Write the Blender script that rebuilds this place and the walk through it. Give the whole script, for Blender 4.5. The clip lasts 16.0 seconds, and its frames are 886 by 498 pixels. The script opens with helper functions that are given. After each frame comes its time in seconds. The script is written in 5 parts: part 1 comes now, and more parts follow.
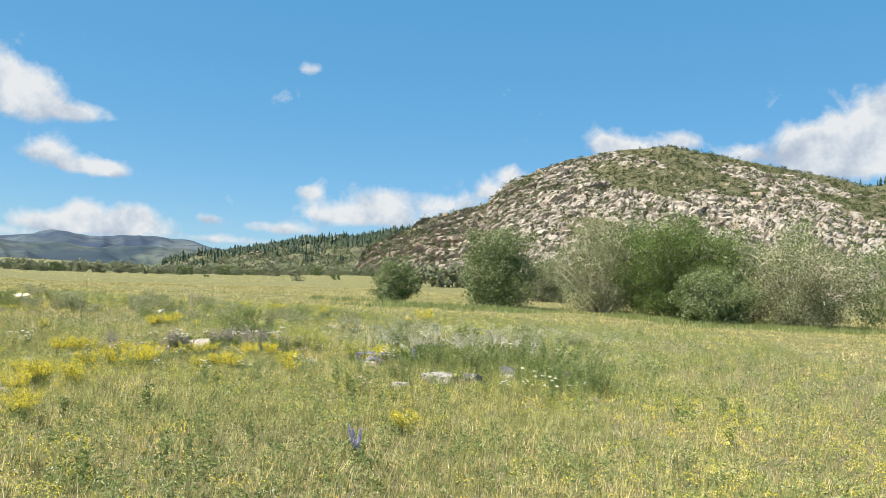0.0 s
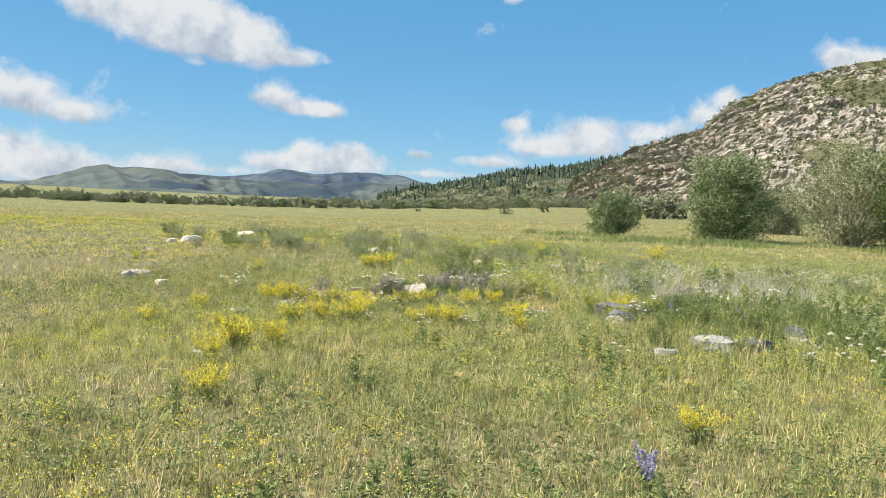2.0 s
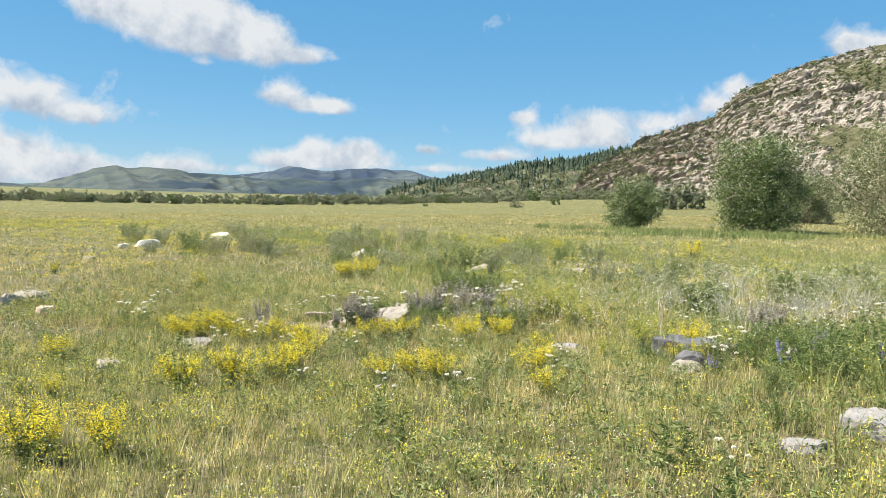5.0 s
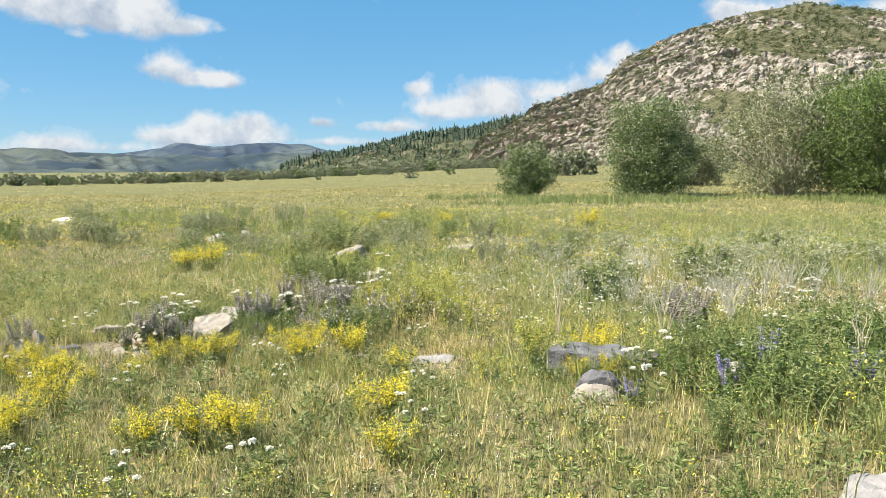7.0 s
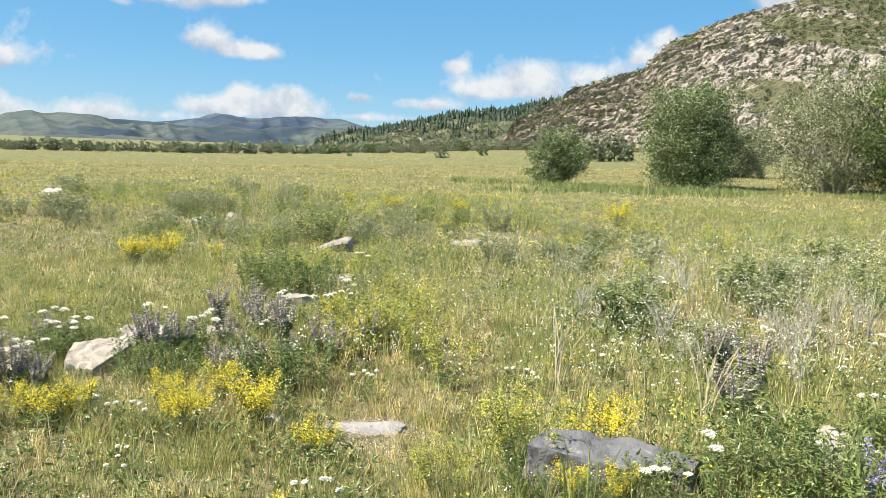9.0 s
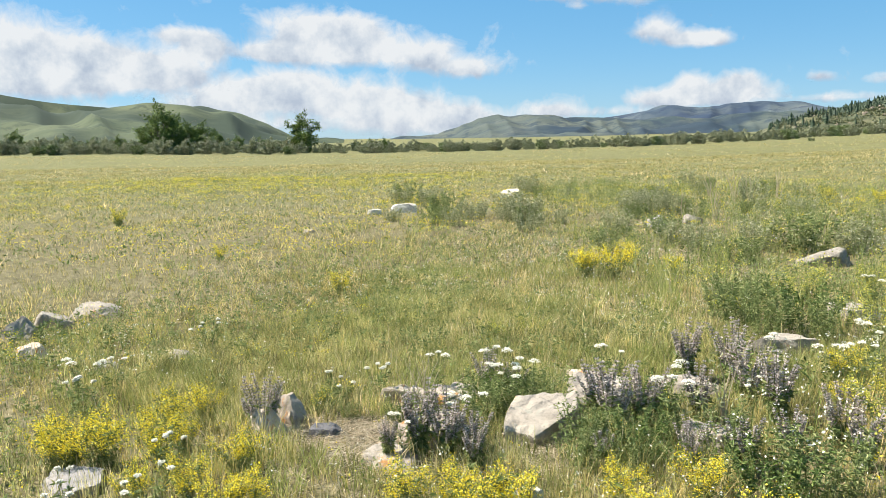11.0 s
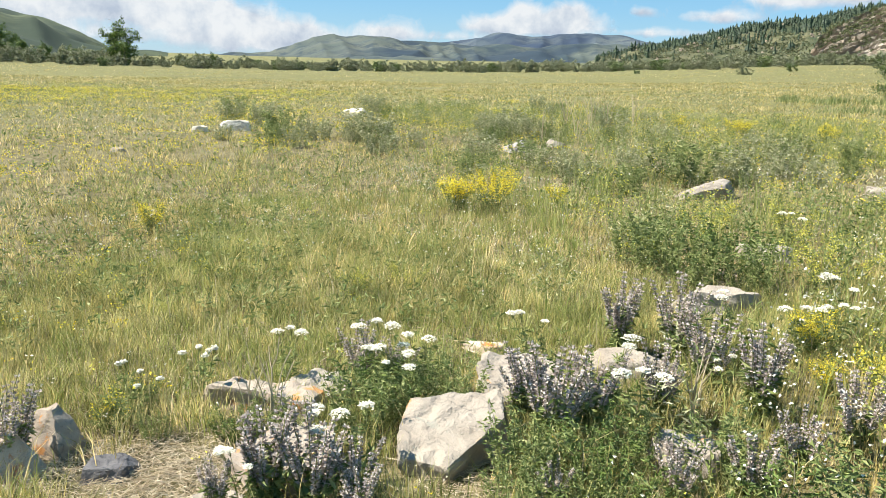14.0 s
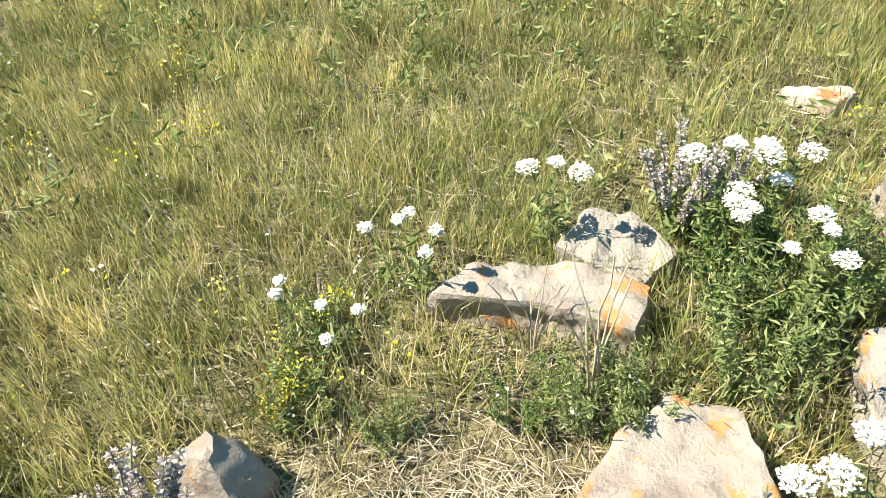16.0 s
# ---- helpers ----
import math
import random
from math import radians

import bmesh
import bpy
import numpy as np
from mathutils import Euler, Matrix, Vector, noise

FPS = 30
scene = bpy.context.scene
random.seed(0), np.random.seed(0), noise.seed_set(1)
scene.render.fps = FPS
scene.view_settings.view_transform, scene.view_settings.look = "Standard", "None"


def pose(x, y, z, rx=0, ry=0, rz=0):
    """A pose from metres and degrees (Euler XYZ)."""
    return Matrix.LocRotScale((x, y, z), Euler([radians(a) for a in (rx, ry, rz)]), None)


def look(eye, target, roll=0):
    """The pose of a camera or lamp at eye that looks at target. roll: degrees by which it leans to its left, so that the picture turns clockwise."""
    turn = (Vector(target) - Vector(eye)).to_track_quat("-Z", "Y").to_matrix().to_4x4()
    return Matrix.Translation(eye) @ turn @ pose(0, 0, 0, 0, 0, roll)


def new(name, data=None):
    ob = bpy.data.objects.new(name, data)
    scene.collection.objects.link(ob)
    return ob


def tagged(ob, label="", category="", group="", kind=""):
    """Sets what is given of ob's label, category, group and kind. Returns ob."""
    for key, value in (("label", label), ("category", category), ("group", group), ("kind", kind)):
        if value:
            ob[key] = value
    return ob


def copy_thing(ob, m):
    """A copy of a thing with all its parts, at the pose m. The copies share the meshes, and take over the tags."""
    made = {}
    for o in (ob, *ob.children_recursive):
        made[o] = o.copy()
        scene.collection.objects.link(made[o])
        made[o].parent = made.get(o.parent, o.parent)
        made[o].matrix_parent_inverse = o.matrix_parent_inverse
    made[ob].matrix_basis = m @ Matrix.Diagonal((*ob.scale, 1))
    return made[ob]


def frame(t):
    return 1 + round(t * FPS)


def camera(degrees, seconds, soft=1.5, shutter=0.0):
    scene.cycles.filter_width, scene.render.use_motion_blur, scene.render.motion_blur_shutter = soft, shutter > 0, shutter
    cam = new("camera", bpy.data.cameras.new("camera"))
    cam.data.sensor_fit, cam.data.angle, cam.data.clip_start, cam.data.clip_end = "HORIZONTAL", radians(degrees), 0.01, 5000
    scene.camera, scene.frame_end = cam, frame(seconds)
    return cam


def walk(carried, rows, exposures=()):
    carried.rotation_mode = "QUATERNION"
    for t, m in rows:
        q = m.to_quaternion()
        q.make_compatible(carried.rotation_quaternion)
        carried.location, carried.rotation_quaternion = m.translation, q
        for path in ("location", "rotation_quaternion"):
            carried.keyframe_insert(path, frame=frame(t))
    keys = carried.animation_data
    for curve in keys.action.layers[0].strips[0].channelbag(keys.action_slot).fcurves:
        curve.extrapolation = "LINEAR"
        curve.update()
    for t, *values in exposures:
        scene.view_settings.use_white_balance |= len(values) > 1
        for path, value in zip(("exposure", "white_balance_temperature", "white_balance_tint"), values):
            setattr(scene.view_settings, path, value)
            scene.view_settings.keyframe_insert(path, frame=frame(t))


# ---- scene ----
cam = camera(57.7, 16.0, soft=0.3)
PATH = [
    (0, (2.002, -1.444, 1.413), (1.955, 0.554, 1.497), 3.6),
    (0.5, (1.862, -0.942, 1.439), (1.663, 1.048, 1.429), 4.4),
    (1, (1.718, -0.418, 1.466), (1.252, 1.527, 1.448), 3.3),
    (1.5, (1.5, 0.092, 1.455), (0.957, 2.017, 1.433), 2.3),
    (2, (1.323, 0.564, 1.451), (0.784, 2.486, 1.338), 2.8),
    (2.5, (1.192, 1.068, 1.507), (0.63, 2.986, 1.438), 2.8),
    (3, (1.01, 1.589, 1.464), (0.426, 3.501, 1.393), 2.4),
    (3.5, (0.879, 2.103, 1.443), (0.309, 4.015, 1.303), 2.0),
    (3.7, (0.844, 2.325, 1.443), (0.274, 4.238, 1.316), 1.9),
    (5.8, (0.576, 4.731, 1.412), (0.026, 6.65, 1.281), 1.3),
    (6, (0.568, 4.92, 1.448), (0.041, 6.844, 1.305), 1.2),
    (6.5, (0.57, 5.453, 1.432), (0.09, 7.39, 1.299), 0.6),
    (7, (0.614, 5.929, 1.402), (0.295, 7.893, 1.208), 0.0),
    (7.5, (0.693, 6.363, 1.425), (0.561, 8.345, 1.187), 1.4),
    (8, (0.828, 6.852, 1.453), (0.598, 8.827, 1.241), 2.1),
    (8.5, (0.823, 7.395, 1.436), (0.538, 9.363, 1.219), 2.1),
    (9, (0.732, 7.79, 1.472), (0.338, 9.735, 1.227), 2.2),
    (9.5, (0.569, 8.224, 1.507), (-0.214, 10.035, 1.182), 1.1),
    (10, (0.279, 8.577, 1.504), (-0.76, 10.264, 1.226), 0.9),
    (10.2, (0.179, 8.688, 1.521), (-0.957, 10.31, 1.246), 0.6),
    (12.3, (-0.111, 9.19, 1.513), (-1.514, 10.587, 1.234), -1.7),
    (12.5, (-0.131, 9.238, 1.502), (-1.48, 10.685, 1.209), -1.4),
    (13, (-0.359, 9.393, 1.459), (-1.487, 11.013, 1.139), -0.6),
    (13.5, (-0.674, 9.619, 1.409), (-1.667, 11.309, 1.011), 0.3),
    (14, (-1.08, 9.98, 1.34), (-2.076, 11.653, 0.88), 1.4),
    (14.5, (-1.514, 10.312, 1.282), (-2.495, 11.946, 0.676), 1.3),
    (15, (-1.928, 10.619, 1.243), (-2.873, 12.178, 0.42), -2.1),
    (15.5, (-2.302, 10.855, 1.283), (-3.184, 12.252, 0.156), -3.8),
    (16, (-2.676, 11.03, 1.35), (-3.449, 12.25, -0.033), -5.7),
]
walk(cam, [(t, look(eye, target, roll)) for t, eye, target, roll in PATH],
     exposures=[(0, 1.22), (0.5, 1.22), (1.0, 1.07), (1.5, 1.18), (3.5, 1.20), (6, 1.24), (9, 1.30), (10, 1.29), (13, 1.27), (14.5, 1.40), (15, 1.48), (15.5, 1.36), (16, 1.42)])

# ---- world, sun, exposure ----
SUN_AZ, SUN_EL = -118.0, 52.0
world = bpy.data.worlds.new("sky")
scene.world = world
world.use_nodes = True
wn = world.node_tree
sky = wn.nodes.new("ShaderNodeTexSky")
sky.sky_type = "NISHITA"
sky.sun_disc = False
sky.sun_elevation, sky.sun_rotation = radians(SUN_EL), radians(SUN_AZ)
sky.altitude, sky.air_density, sky.dust_density, sky.ozone_density = 1400, 1.0, 0.25, 1.4
wn.nodes["Background"].inputs["Strength"].default_value = 0.064
tint = wn.nodes.new("ShaderNodeHueSaturation")
tint.inputs["Hue"].default_value, tint.inputs["Saturation"].default_value = 0.5, 1.05
wn.links.new(sky.outputs[0], tint.inputs["Color"])
wash = wn.nodes.new("ShaderNodeMix")
wash.data_type, wash.blend_type = "RGBA", "MIX"
wash.inputs[0].default_value, wash.inputs[7].default_value = 0.62, (0.45, 2.65, 4.95, 1)
wn.links.new(tint.outputs[0], wash.inputs[6])
wn.links.new(wash.outputs[2], wn.nodes["Background"].inputs[0])
sun = new("sun", bpy.data.lights.new("sun", "SUN"))
sun.data.energy, sun.data.angle, sun.data.color = 5.0, radians(0.53), (1.0, 0.94, 0.83)
sun_way = Vector((math.sin(radians(SUN_AZ)) * math.cos(radians(SUN_EL)), math.cos(radians(SUN_AZ)) * math.cos(radians(SUN_EL)), math.sin(radians(SUN_EL))))
sun.matrix_world = look(sun_way * 60, (0, 0, 0))


# ---- materials ----
def mat(name, rough=0.8):
    m = bpy.data.materials.new(name)
    m.use_nodes = True
    nt = m.node_tree
    b = nt.nodes["Principled BSDF"]
    b.inputs["Roughness"].default_value = rough
    b.inputs["Specular IOR Level"].default_value = 0.25
    return m, nt, b


def node(nt, kind, **sets):
    n = nt.nodes.new(kind)
    for k, v in sets.items():
        n.inputs[k.replace("_", " ")].default_value = v
    return n


def ramp(nt, src, stops, ease=False):
    r = nt.nodes.new("ShaderNodeValToRGB")
    if ease:
        r.color_ramp.interpolation = "EASE"
    e = r.color_ramp.elements
    while len(e) < len(stops):
        e.new(0.5)
    for el, (p, c) in zip(e, stops):
        el.position, el.color = p, (*c, 1) if len(c) == 3 else c
    nt.links.new(src, r.inputs[0])
    return r.outputs[0]


def mix(nt, fac, a, b, kind="MIX"):
    m = nt.nodes.new("ShaderNodeMix")
    m.data_type, m.blend_type = "RGBA", kind
    for s, v in ((m.inputs[0], fac), (m.inputs[6], a), (m.inputs[7], b)):
        if hasattr(v, "links"):
            nt.links.new(v, s)
        elif isinstance(v, (int, float)):
            s.default_value = v
        else:
            s.default_value = (*v, 1)
    return m.outputs[2]


def fbm(nt, scale, detail=4.0, rough=0.6, coord=None, distort=0.0):
    n = node(nt, "ShaderNodeTexNoise", Scale=scale, Detail=detail, Roughness=rough, Distortion=distort)
    if coord is None:
        g = nt.nodes.new("ShaderNodeNewGeometry")
        coord = g.outputs["Position"]
    nt.links.new(coord, n.inputs["Vector"])
    return n.outputs["Fac"]


def bump(nt, b, height, strength=0.4, distance=0.02):
    n = node(nt, "ShaderNodeBump", Strength=strength, Distance=distance)
    nt.links.new(height, n.inputs["Height"])
    nt.links.new(n.outputs[0], b.inputs["Normal"])


def leaf_mat(name, stops, back=0.35, rough=0.6, patch=None):
    """Foliage: hue by piece, light passing through; patch: a second hue in stretches of the meadow."""
    m, nt, b = mat(name, rough)
    g = nt.nodes.new("ShaderNodeNewGeometry")
    c = ramp(nt, g.outputs["Random Per Island"], stops)
    if patch:
        f = ramp(nt, fbm(nt, patch[0], 3), [(0.42, (0, 0, 0)), (0.62, (1, 1, 1))])
        c = mix(nt, f, c, mix(nt, 0.75, c, patch[1]))
        f = ramp(nt, fbm(nt, patch[0] * 5.5, 4, 0.65), [(0.52, (0, 0, 0)), (0.7, (0.5, 0.5, 0.5))])
        c = mix(nt, f, c, (0.52, 0.44, 0.23))
        f = ramp(nt, fbm(nt, patch[0] * 4.1, 4, 0.6, distort=0.4), [(0.56, (0, 0, 0)), (0.7, (0.7, 0.7, 0.7))])
        c = mix(nt, f, c, (0.23, 0.285, 0.08))
        # tussock-sized darker and lighter tones by noise, then broader ones
        f = ramp(nt, fbm(nt, 6.5, 4, 0.7), [(0.40, (0.42, 0.45, 0.38)), (0.49, (0.98, 0.97, 0.95)), (0.6, (1.38, 1.32, 1.3))])
        c = mix(nt, 1.0, c, f, "MULTIPLY")
        f = ramp(nt, fbm(nt, 2.3, 4, 0.6, distort=0.5), [(0.38, (0.68, 0.70, 0.58)), (0.55, (1.12, 1.08, 1.05))])
        c = mix(nt, 1.0, c, f, "MULTIPLY")
    nt.links.new(c, b.inputs["Base Color"])
    t = nt.nodes.new("ShaderNodeBsdfTranslucent")
    nt.links.new(c, t.inputs["Color"])
    s = nt.nodes.new("ShaderNodeMixShader")
    s.inputs[0].default_value = back
    nt.links.new(b.outputs[0], s.inputs[1])
    nt.links.new(t.outputs[0], s.inputs[2])
    nt.links.new(s.outputs[0], nt.nodes["Material Output"].inputs[0])
    return m


def ground_mat():
    m, nt, b = mat("meadow_soil", 0.95)
    big, mid, fine = fbm(nt, 0.07, 4), fbm(nt, 0.55, 5, 0.65), fbm(nt, 9, 5, 0.7)
    c = ramp(nt, fine, [(0.3, (0.10, 0.095, 0.035)), (0.5, (0.20, 0.185, 0.07)), (0.72, (0.31, 0.275, 0.12))])
    c = mix(nt, ramp(nt, big, [(0.4, (0, 0, 0)), (0.6, (1, 1, 1))]), c, mix(nt, 0.55, c, (0.235, 0.21, 0.08)))
    c = mix(nt, ramp(nt, mid, [(0.45, (0, 0, 0)), (0.66, (1, 1, 1))]), c, mix(nt, 0.5, c, (0.17, 0.185, 0.06)))
    grit = fbm(nt, 60, 4, 0.7)
    c = mix(nt, ramp(nt, grit, [(0.42, (0.75, 0.75, 0.75)), (0.6, (0, 0, 0))]), c, (0.07, 0.07, 0.03))
    # bare soil near the walk, darkened to deepen the shade between blades
    soil = ramp(nt, fine, [(0.3, (0.065, 0.057, 0.026)), (0.5, (0.15, 0.128, 0.062)), (0.72, (0.28, 0.235, 0.13))])
    g = nt.nodes.new("ShaderNodeNewGeometry")
    gap = nt.nodes.new("ShaderNodeVectorMath")
    gap.operation = "DISTANCE"
    gap.inputs[1].default_value = (-1, 9, 0)
    nt.links.new(g.outputs["Position"], gap.inputs[0])
    span = node(nt, "ShaderNodeMapRange", From_Min=13.0, From_Max=26.0)
    nt.links.new(gap.outputs["Value"], span.inputs["Value"])
    c = mix(nt, span.outputs["Result"], soil, c)
    nt.links.new(c, b.inputs["Base Color"])
    bump(nt, b, fine, 0.9, 0.08)
    return m


def slope_mat(name, low, high, dark, scale=0.02):
    m, nt, b = mat(name, 0.95)
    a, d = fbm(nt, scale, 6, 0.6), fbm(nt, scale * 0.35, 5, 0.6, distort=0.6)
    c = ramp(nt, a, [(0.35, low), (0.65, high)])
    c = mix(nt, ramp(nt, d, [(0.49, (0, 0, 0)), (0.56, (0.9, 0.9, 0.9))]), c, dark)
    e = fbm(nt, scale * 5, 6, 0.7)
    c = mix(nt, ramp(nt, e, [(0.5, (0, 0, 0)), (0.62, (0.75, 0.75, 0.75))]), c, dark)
    nt.links.new(c, b.inputs["Base Color"])
    bump(nt, b, a, 0.5, 0.25 / scale * 0.02)
    return m


def rock_mat(name, pale, mid_c, dark, lichen=None, scale=6.0, blocks=False, spread=0.635):
    m, nt, b = mat(name, 0.9)
    tc = nt.nodes.new("ShaderNodeTexCoord")
    oi = nt.nodes.new("ShaderNodeObjectInfo")
    add = nt.nodes.new("ShaderNodeVectorMath")
    mul = nt.nodes.new("ShaderNodeMath")
    mul.operation = "MULTIPLY"
    mul.inputs[1].default_value = 40
    nt.links.new(oi.outputs["Random"], mul.inputs[0])
    nt.links.new(tc.outputs["Object"], add.inputs[0])
    nt.links.new(mul.outputs[0], add.inputs[1])
    v = add.outputs[0]
    a, f = fbm(nt, scale, 6, 0.65, v), fbm(nt, scale * 8, 5, 0.75, v)
    c = ramp(nt, a, [(0.34, mid_c), (0.56, pale)])
    c = mix(nt, ramp(nt, f, [(0.56, (0, 0, 0)), (0.74, (0.8, 0.8, 0.8))]), c, dark)
    l1 = fbm(nt, scale * 2.4, 5, 0.7, v, 0.5)
    c = mix(nt, ramp(nt, l1, [(0.60, (0, 0, 0)), (0.66, (0.6, 0.6, 0.6))]), c, (0.30, 0.30, 0.25))
    if not blocks:
        vo = node(nt, "ShaderNodeTexVoronoi", Scale=scale * 0.24)
        vo.feature = "DISTANCE_TO_EDGE"
        wob = nt.nodes.new("ShaderNodeVectorMath")
        nz = node(nt, "ShaderNodeTexNoise", Scale=scale * 2.2, Detail=5.0)
        nt.links.new(v, nz.inputs["Vector"])
        wob.operation = "MULTIPLY_ADD"
        wob.inputs[1].default_value = (0.16, 0.16, 0.16)
        nt.links.new(nz.outputs["Color"], wob.inputs[0])
        nt.links.new(v, wob.inputs[2])
        nt.links.new(wob.outputs[0], vo.inputs["Vector"])
        c = mix(nt, ramp(nt, vo.outputs["Distance"], [(0.0, (0.5, 0.5, 0.5)), (0.01, (0, 0, 0))]), c, dark)
    if lichen:
        l2 = fbm(nt, scale * 1.1, 6, 0.7, v, 0.3)
        c = mix(nt, ramp(nt, l2, [(spread, (0, 0, 0)), (spread + 0.045, (0.85, 0.85, 0.85))]), c, lichen)
    nt.links.new(c, b.inputs["Base Color"])
    if blocks:
        g = nt.nodes.new("ShaderNodeNewGeometry")
        c = mix(nt, 1.0, c, ramp(nt, g.outputs["Random Per Island"], [(0, (0.5, 0.5, 0.48)), (0.4, (0.78, 0.76, 0.73)), (1, (1.05, 1.02, 0.97))]), "MULTIPLY")
    nt.links.new(c, b.inputs["Base Color"])
    h = mix(nt, 0.5, a, f)
    bump(nt, b, h, 0.8, 0.15 / scale)
    return m


def plain(name, stops, scale=20, rough=0.85):
    m, nt, b = mat(name, rough)
    nt.links.new(ramp(nt, fbm(nt, scale, 5), stops), b.inputs["Base Color"])
    return m


def cloud_mat():
    m = bpy.data.materials.new("cloud_vapour")
    m.use_nodes = True
    nt = m.node_tree
    nt.nodes.remove(nt.nodes["Principled BSDF"])
    at = nt.nodes.new("ShaderNodeAttribute")
    at.attribute_name = "body"
    up = nt.nodes.new("ShaderNodeAttribute")
    up.attribute_name = "rise"
    n1, n2 = fbm(nt, 0.0075, 10, 0.62, distort=0.4), fbm(nt, 0.006, 6, 0.6)

    def math_node(op, a, b):
        k = nt.nodes.new("ShaderNodeMath")
        k.operation = op
        for s, v in zip(k.inputs, (a, b)):
            if hasattr(v, "links"):
                nt.links.new(v, s)
            else:
                s.default_value = v
        return k.outputs[0]
    # alpha wears away towards each base, as if sunk in haze
    lift = math_node("MINIMUM", math_node("MULTIPLY", math_node("SUBTRACT", up.outputs["Fac"], 0.5), 0.8), 0.0)
    dens = math_node("ADD", math_node("ADD", at.outputs["Fac"], lift), math_node("MULTIPLY", math_node("SUBTRACT", n1, 0.5), 1.6))
    alpha = ramp(nt, dens, [(0.22, (0, 0, 0)), (0.5, (0.45, 0.45, 0.45)), (0.82, (0.97, 0.97, 0.97))])
    alpha = math_node("MULTIPLY", alpha, up.outputs["Alpha"])
    # self-lit: white tops and shaded grey bases are painted into the emission
    tone = math_node("ADD", up.outputs["Fac"], math_node("MULTIPLY", math_node("SUBTRACT", n2, 0.5), 2.4))
    col = ramp(nt, tone, [(0.1, (0.20, 0.23, 0.275)), (0.42, (0.27, 0.295, 0.325)), (0.75, (0.35, 0.36, 0.368))])
    em = nt.nodes.new("ShaderNodeEmission")
    nt.links.new(col, em.inputs[0])
    tr = nt.nodes.new("ShaderNodeBsdfTransparent")
    s = nt.nodes.new("ShaderNodeMixShader")
    nt.links.new(alpha, s.inputs[0])
    nt.links.new(tr.outputs[0], s.inputs[1])
    nt.links.new(em.outputs[0], s.inputs[2])
    nt.links.new(s.outputs[0], nt.nodes["Material Output"].inputs[0])
    return m


M_GROUND = ground_mat()
M_GRASS = leaf_mat("grass_blade", [(0, (0.17, 0.165, 0.045)), (0.3, (0.43, 0.375, 0.14)), (0.6, (0.69, 0.57, 0.28)), (0.82, (0.81, 0.67, 0.38)), (1, (0.87, 0.77, 0.56))], 0.40, patch=(0.3, (0.45, 0.40, 0.145)))
M_WALKGRASS = leaf_mat("walk_grass_blade", [(0, (0.16, 0.18, 0.05)), (0.4, (0.37, 0.385, 0.15)), (0.8, (0.62, 0.57, 0.29)), (1, (0.80, 0.71, 0.47))], 0.45, patch=(0.45, (0.38, 0.41, 0.15)))
M_GREENGRASS = leaf_mat("green_grass_blade", [(0, (0.17, 0.21, 0.05)), (0.6, (0.34, 0.37, 0.11)), (1, (0.55, 0.52, 0.22))], 0.42)
M_STRAW = leaf_mat("dry_straw", [(0, (0.33, 0.26, 0.17)), (0.6, (0.54, 0.45, 0.31)), (1, (0.68, 0.59, 0.45))], 0.2)
M_FORB = leaf_mat("herb_leaf", [(0, (0.11, 0.15, 0.045)), (0.6, (0.225, 0.27, 0.09)), (1, (0.40, 0.41, 0.18))], 0.35)
M_YELLOW = leaf_mat("yellow_petal", [(0, (0.72, 0.53, 0.02)), (0.5, (0.84, 0.68, 0.045)), (1, (0.88, 0.78, 0.11))], 0.3)
M_LIME = leaf_mat("lime_petal", [(0, (0.42, 0.42, 0.06)), (0.5, (0.62, 0.56, 0.08)), (1, (0.74, 0.66, 0.14))], 0.3)
M_WHITE = leaf_mat("white_petal", [(0, (0.64, 0.61, 0.48)), (0.5, (0.80, 0.77, 0.65)), (1, (0.85, 0.82, 0.72))], 0.25)
M_LAV = leaf_mat("lavender_bloom", [(0, (0.21, 0.17, 0.145)), (0.45, (0.44, 0.375, 0.335)), (0.85, (0.63, 0.55, 0.505)), (1, (0.76, 0.70, 0.65))], 0.2)
M_VIOLET = leaf_mat("violet_bloom", [(0, (0.24, 0.22, 0.40)), (1, (0.46, 0.42, 0.62))], 0.2)
M_SILVER = leaf_mat("silver_leaf", [(0, (0.19, 0.205, 0.095)), (0.5, (0.34, 0.345, 0.175)), (1, (0.52, 0.505, 0.33))], 0.2)
M_DEADSPIKE = leaf_mat("grey_seed_spike", [(0, (0.32, 0.30, 0.22)), (1, (0.58, 0.55, 0.45))], 0.2)
M_WILLOW = leaf_mat("willow_leaf", [(0, (0.05, 0.075, 0.02)), (0.5, (0.115, 0.175, 0.045)), (0.82, (0.27, 0.30, 0.13)), (1, (0.54, 0.54, 0.40))], 0.16)
M_WILLOW_PALE = leaf_mat("pale_willow_leaf", [(0, (0.075, 0.092, 0.034)), (0.5, (0.18, 0.20, 0.085)), (0.8, (0.36, 0.36, 0.20)), (1, (0.62, 0.59, 0.43))], 0.16)
M_DARKLEAF = leaf_mat("dark_green_leaf", [(0, (0.0632, 0.0972, 0.024)), (0.6, (0.115, 0.17, 0.04)), (1, (0.24, 0.30, 0.085))], 0.2)
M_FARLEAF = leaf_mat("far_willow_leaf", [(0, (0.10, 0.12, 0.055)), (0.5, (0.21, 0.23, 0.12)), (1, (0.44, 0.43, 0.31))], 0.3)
M_SCRUB = leaf_mat("hill_scrub_leaf", [(0, (0.05, 0.065, 0.025)), (1, (0.12, 0.135, 0.05))], 0.15)
M_FARSCRUB = leaf_mat("slope_scrub_leaf", [(0, (0.06, 0.075, 0.032)), (0.6, (0.12, 0.13, 0.06)), (1, (0.20, 0.19, 0.10))], 0.2)
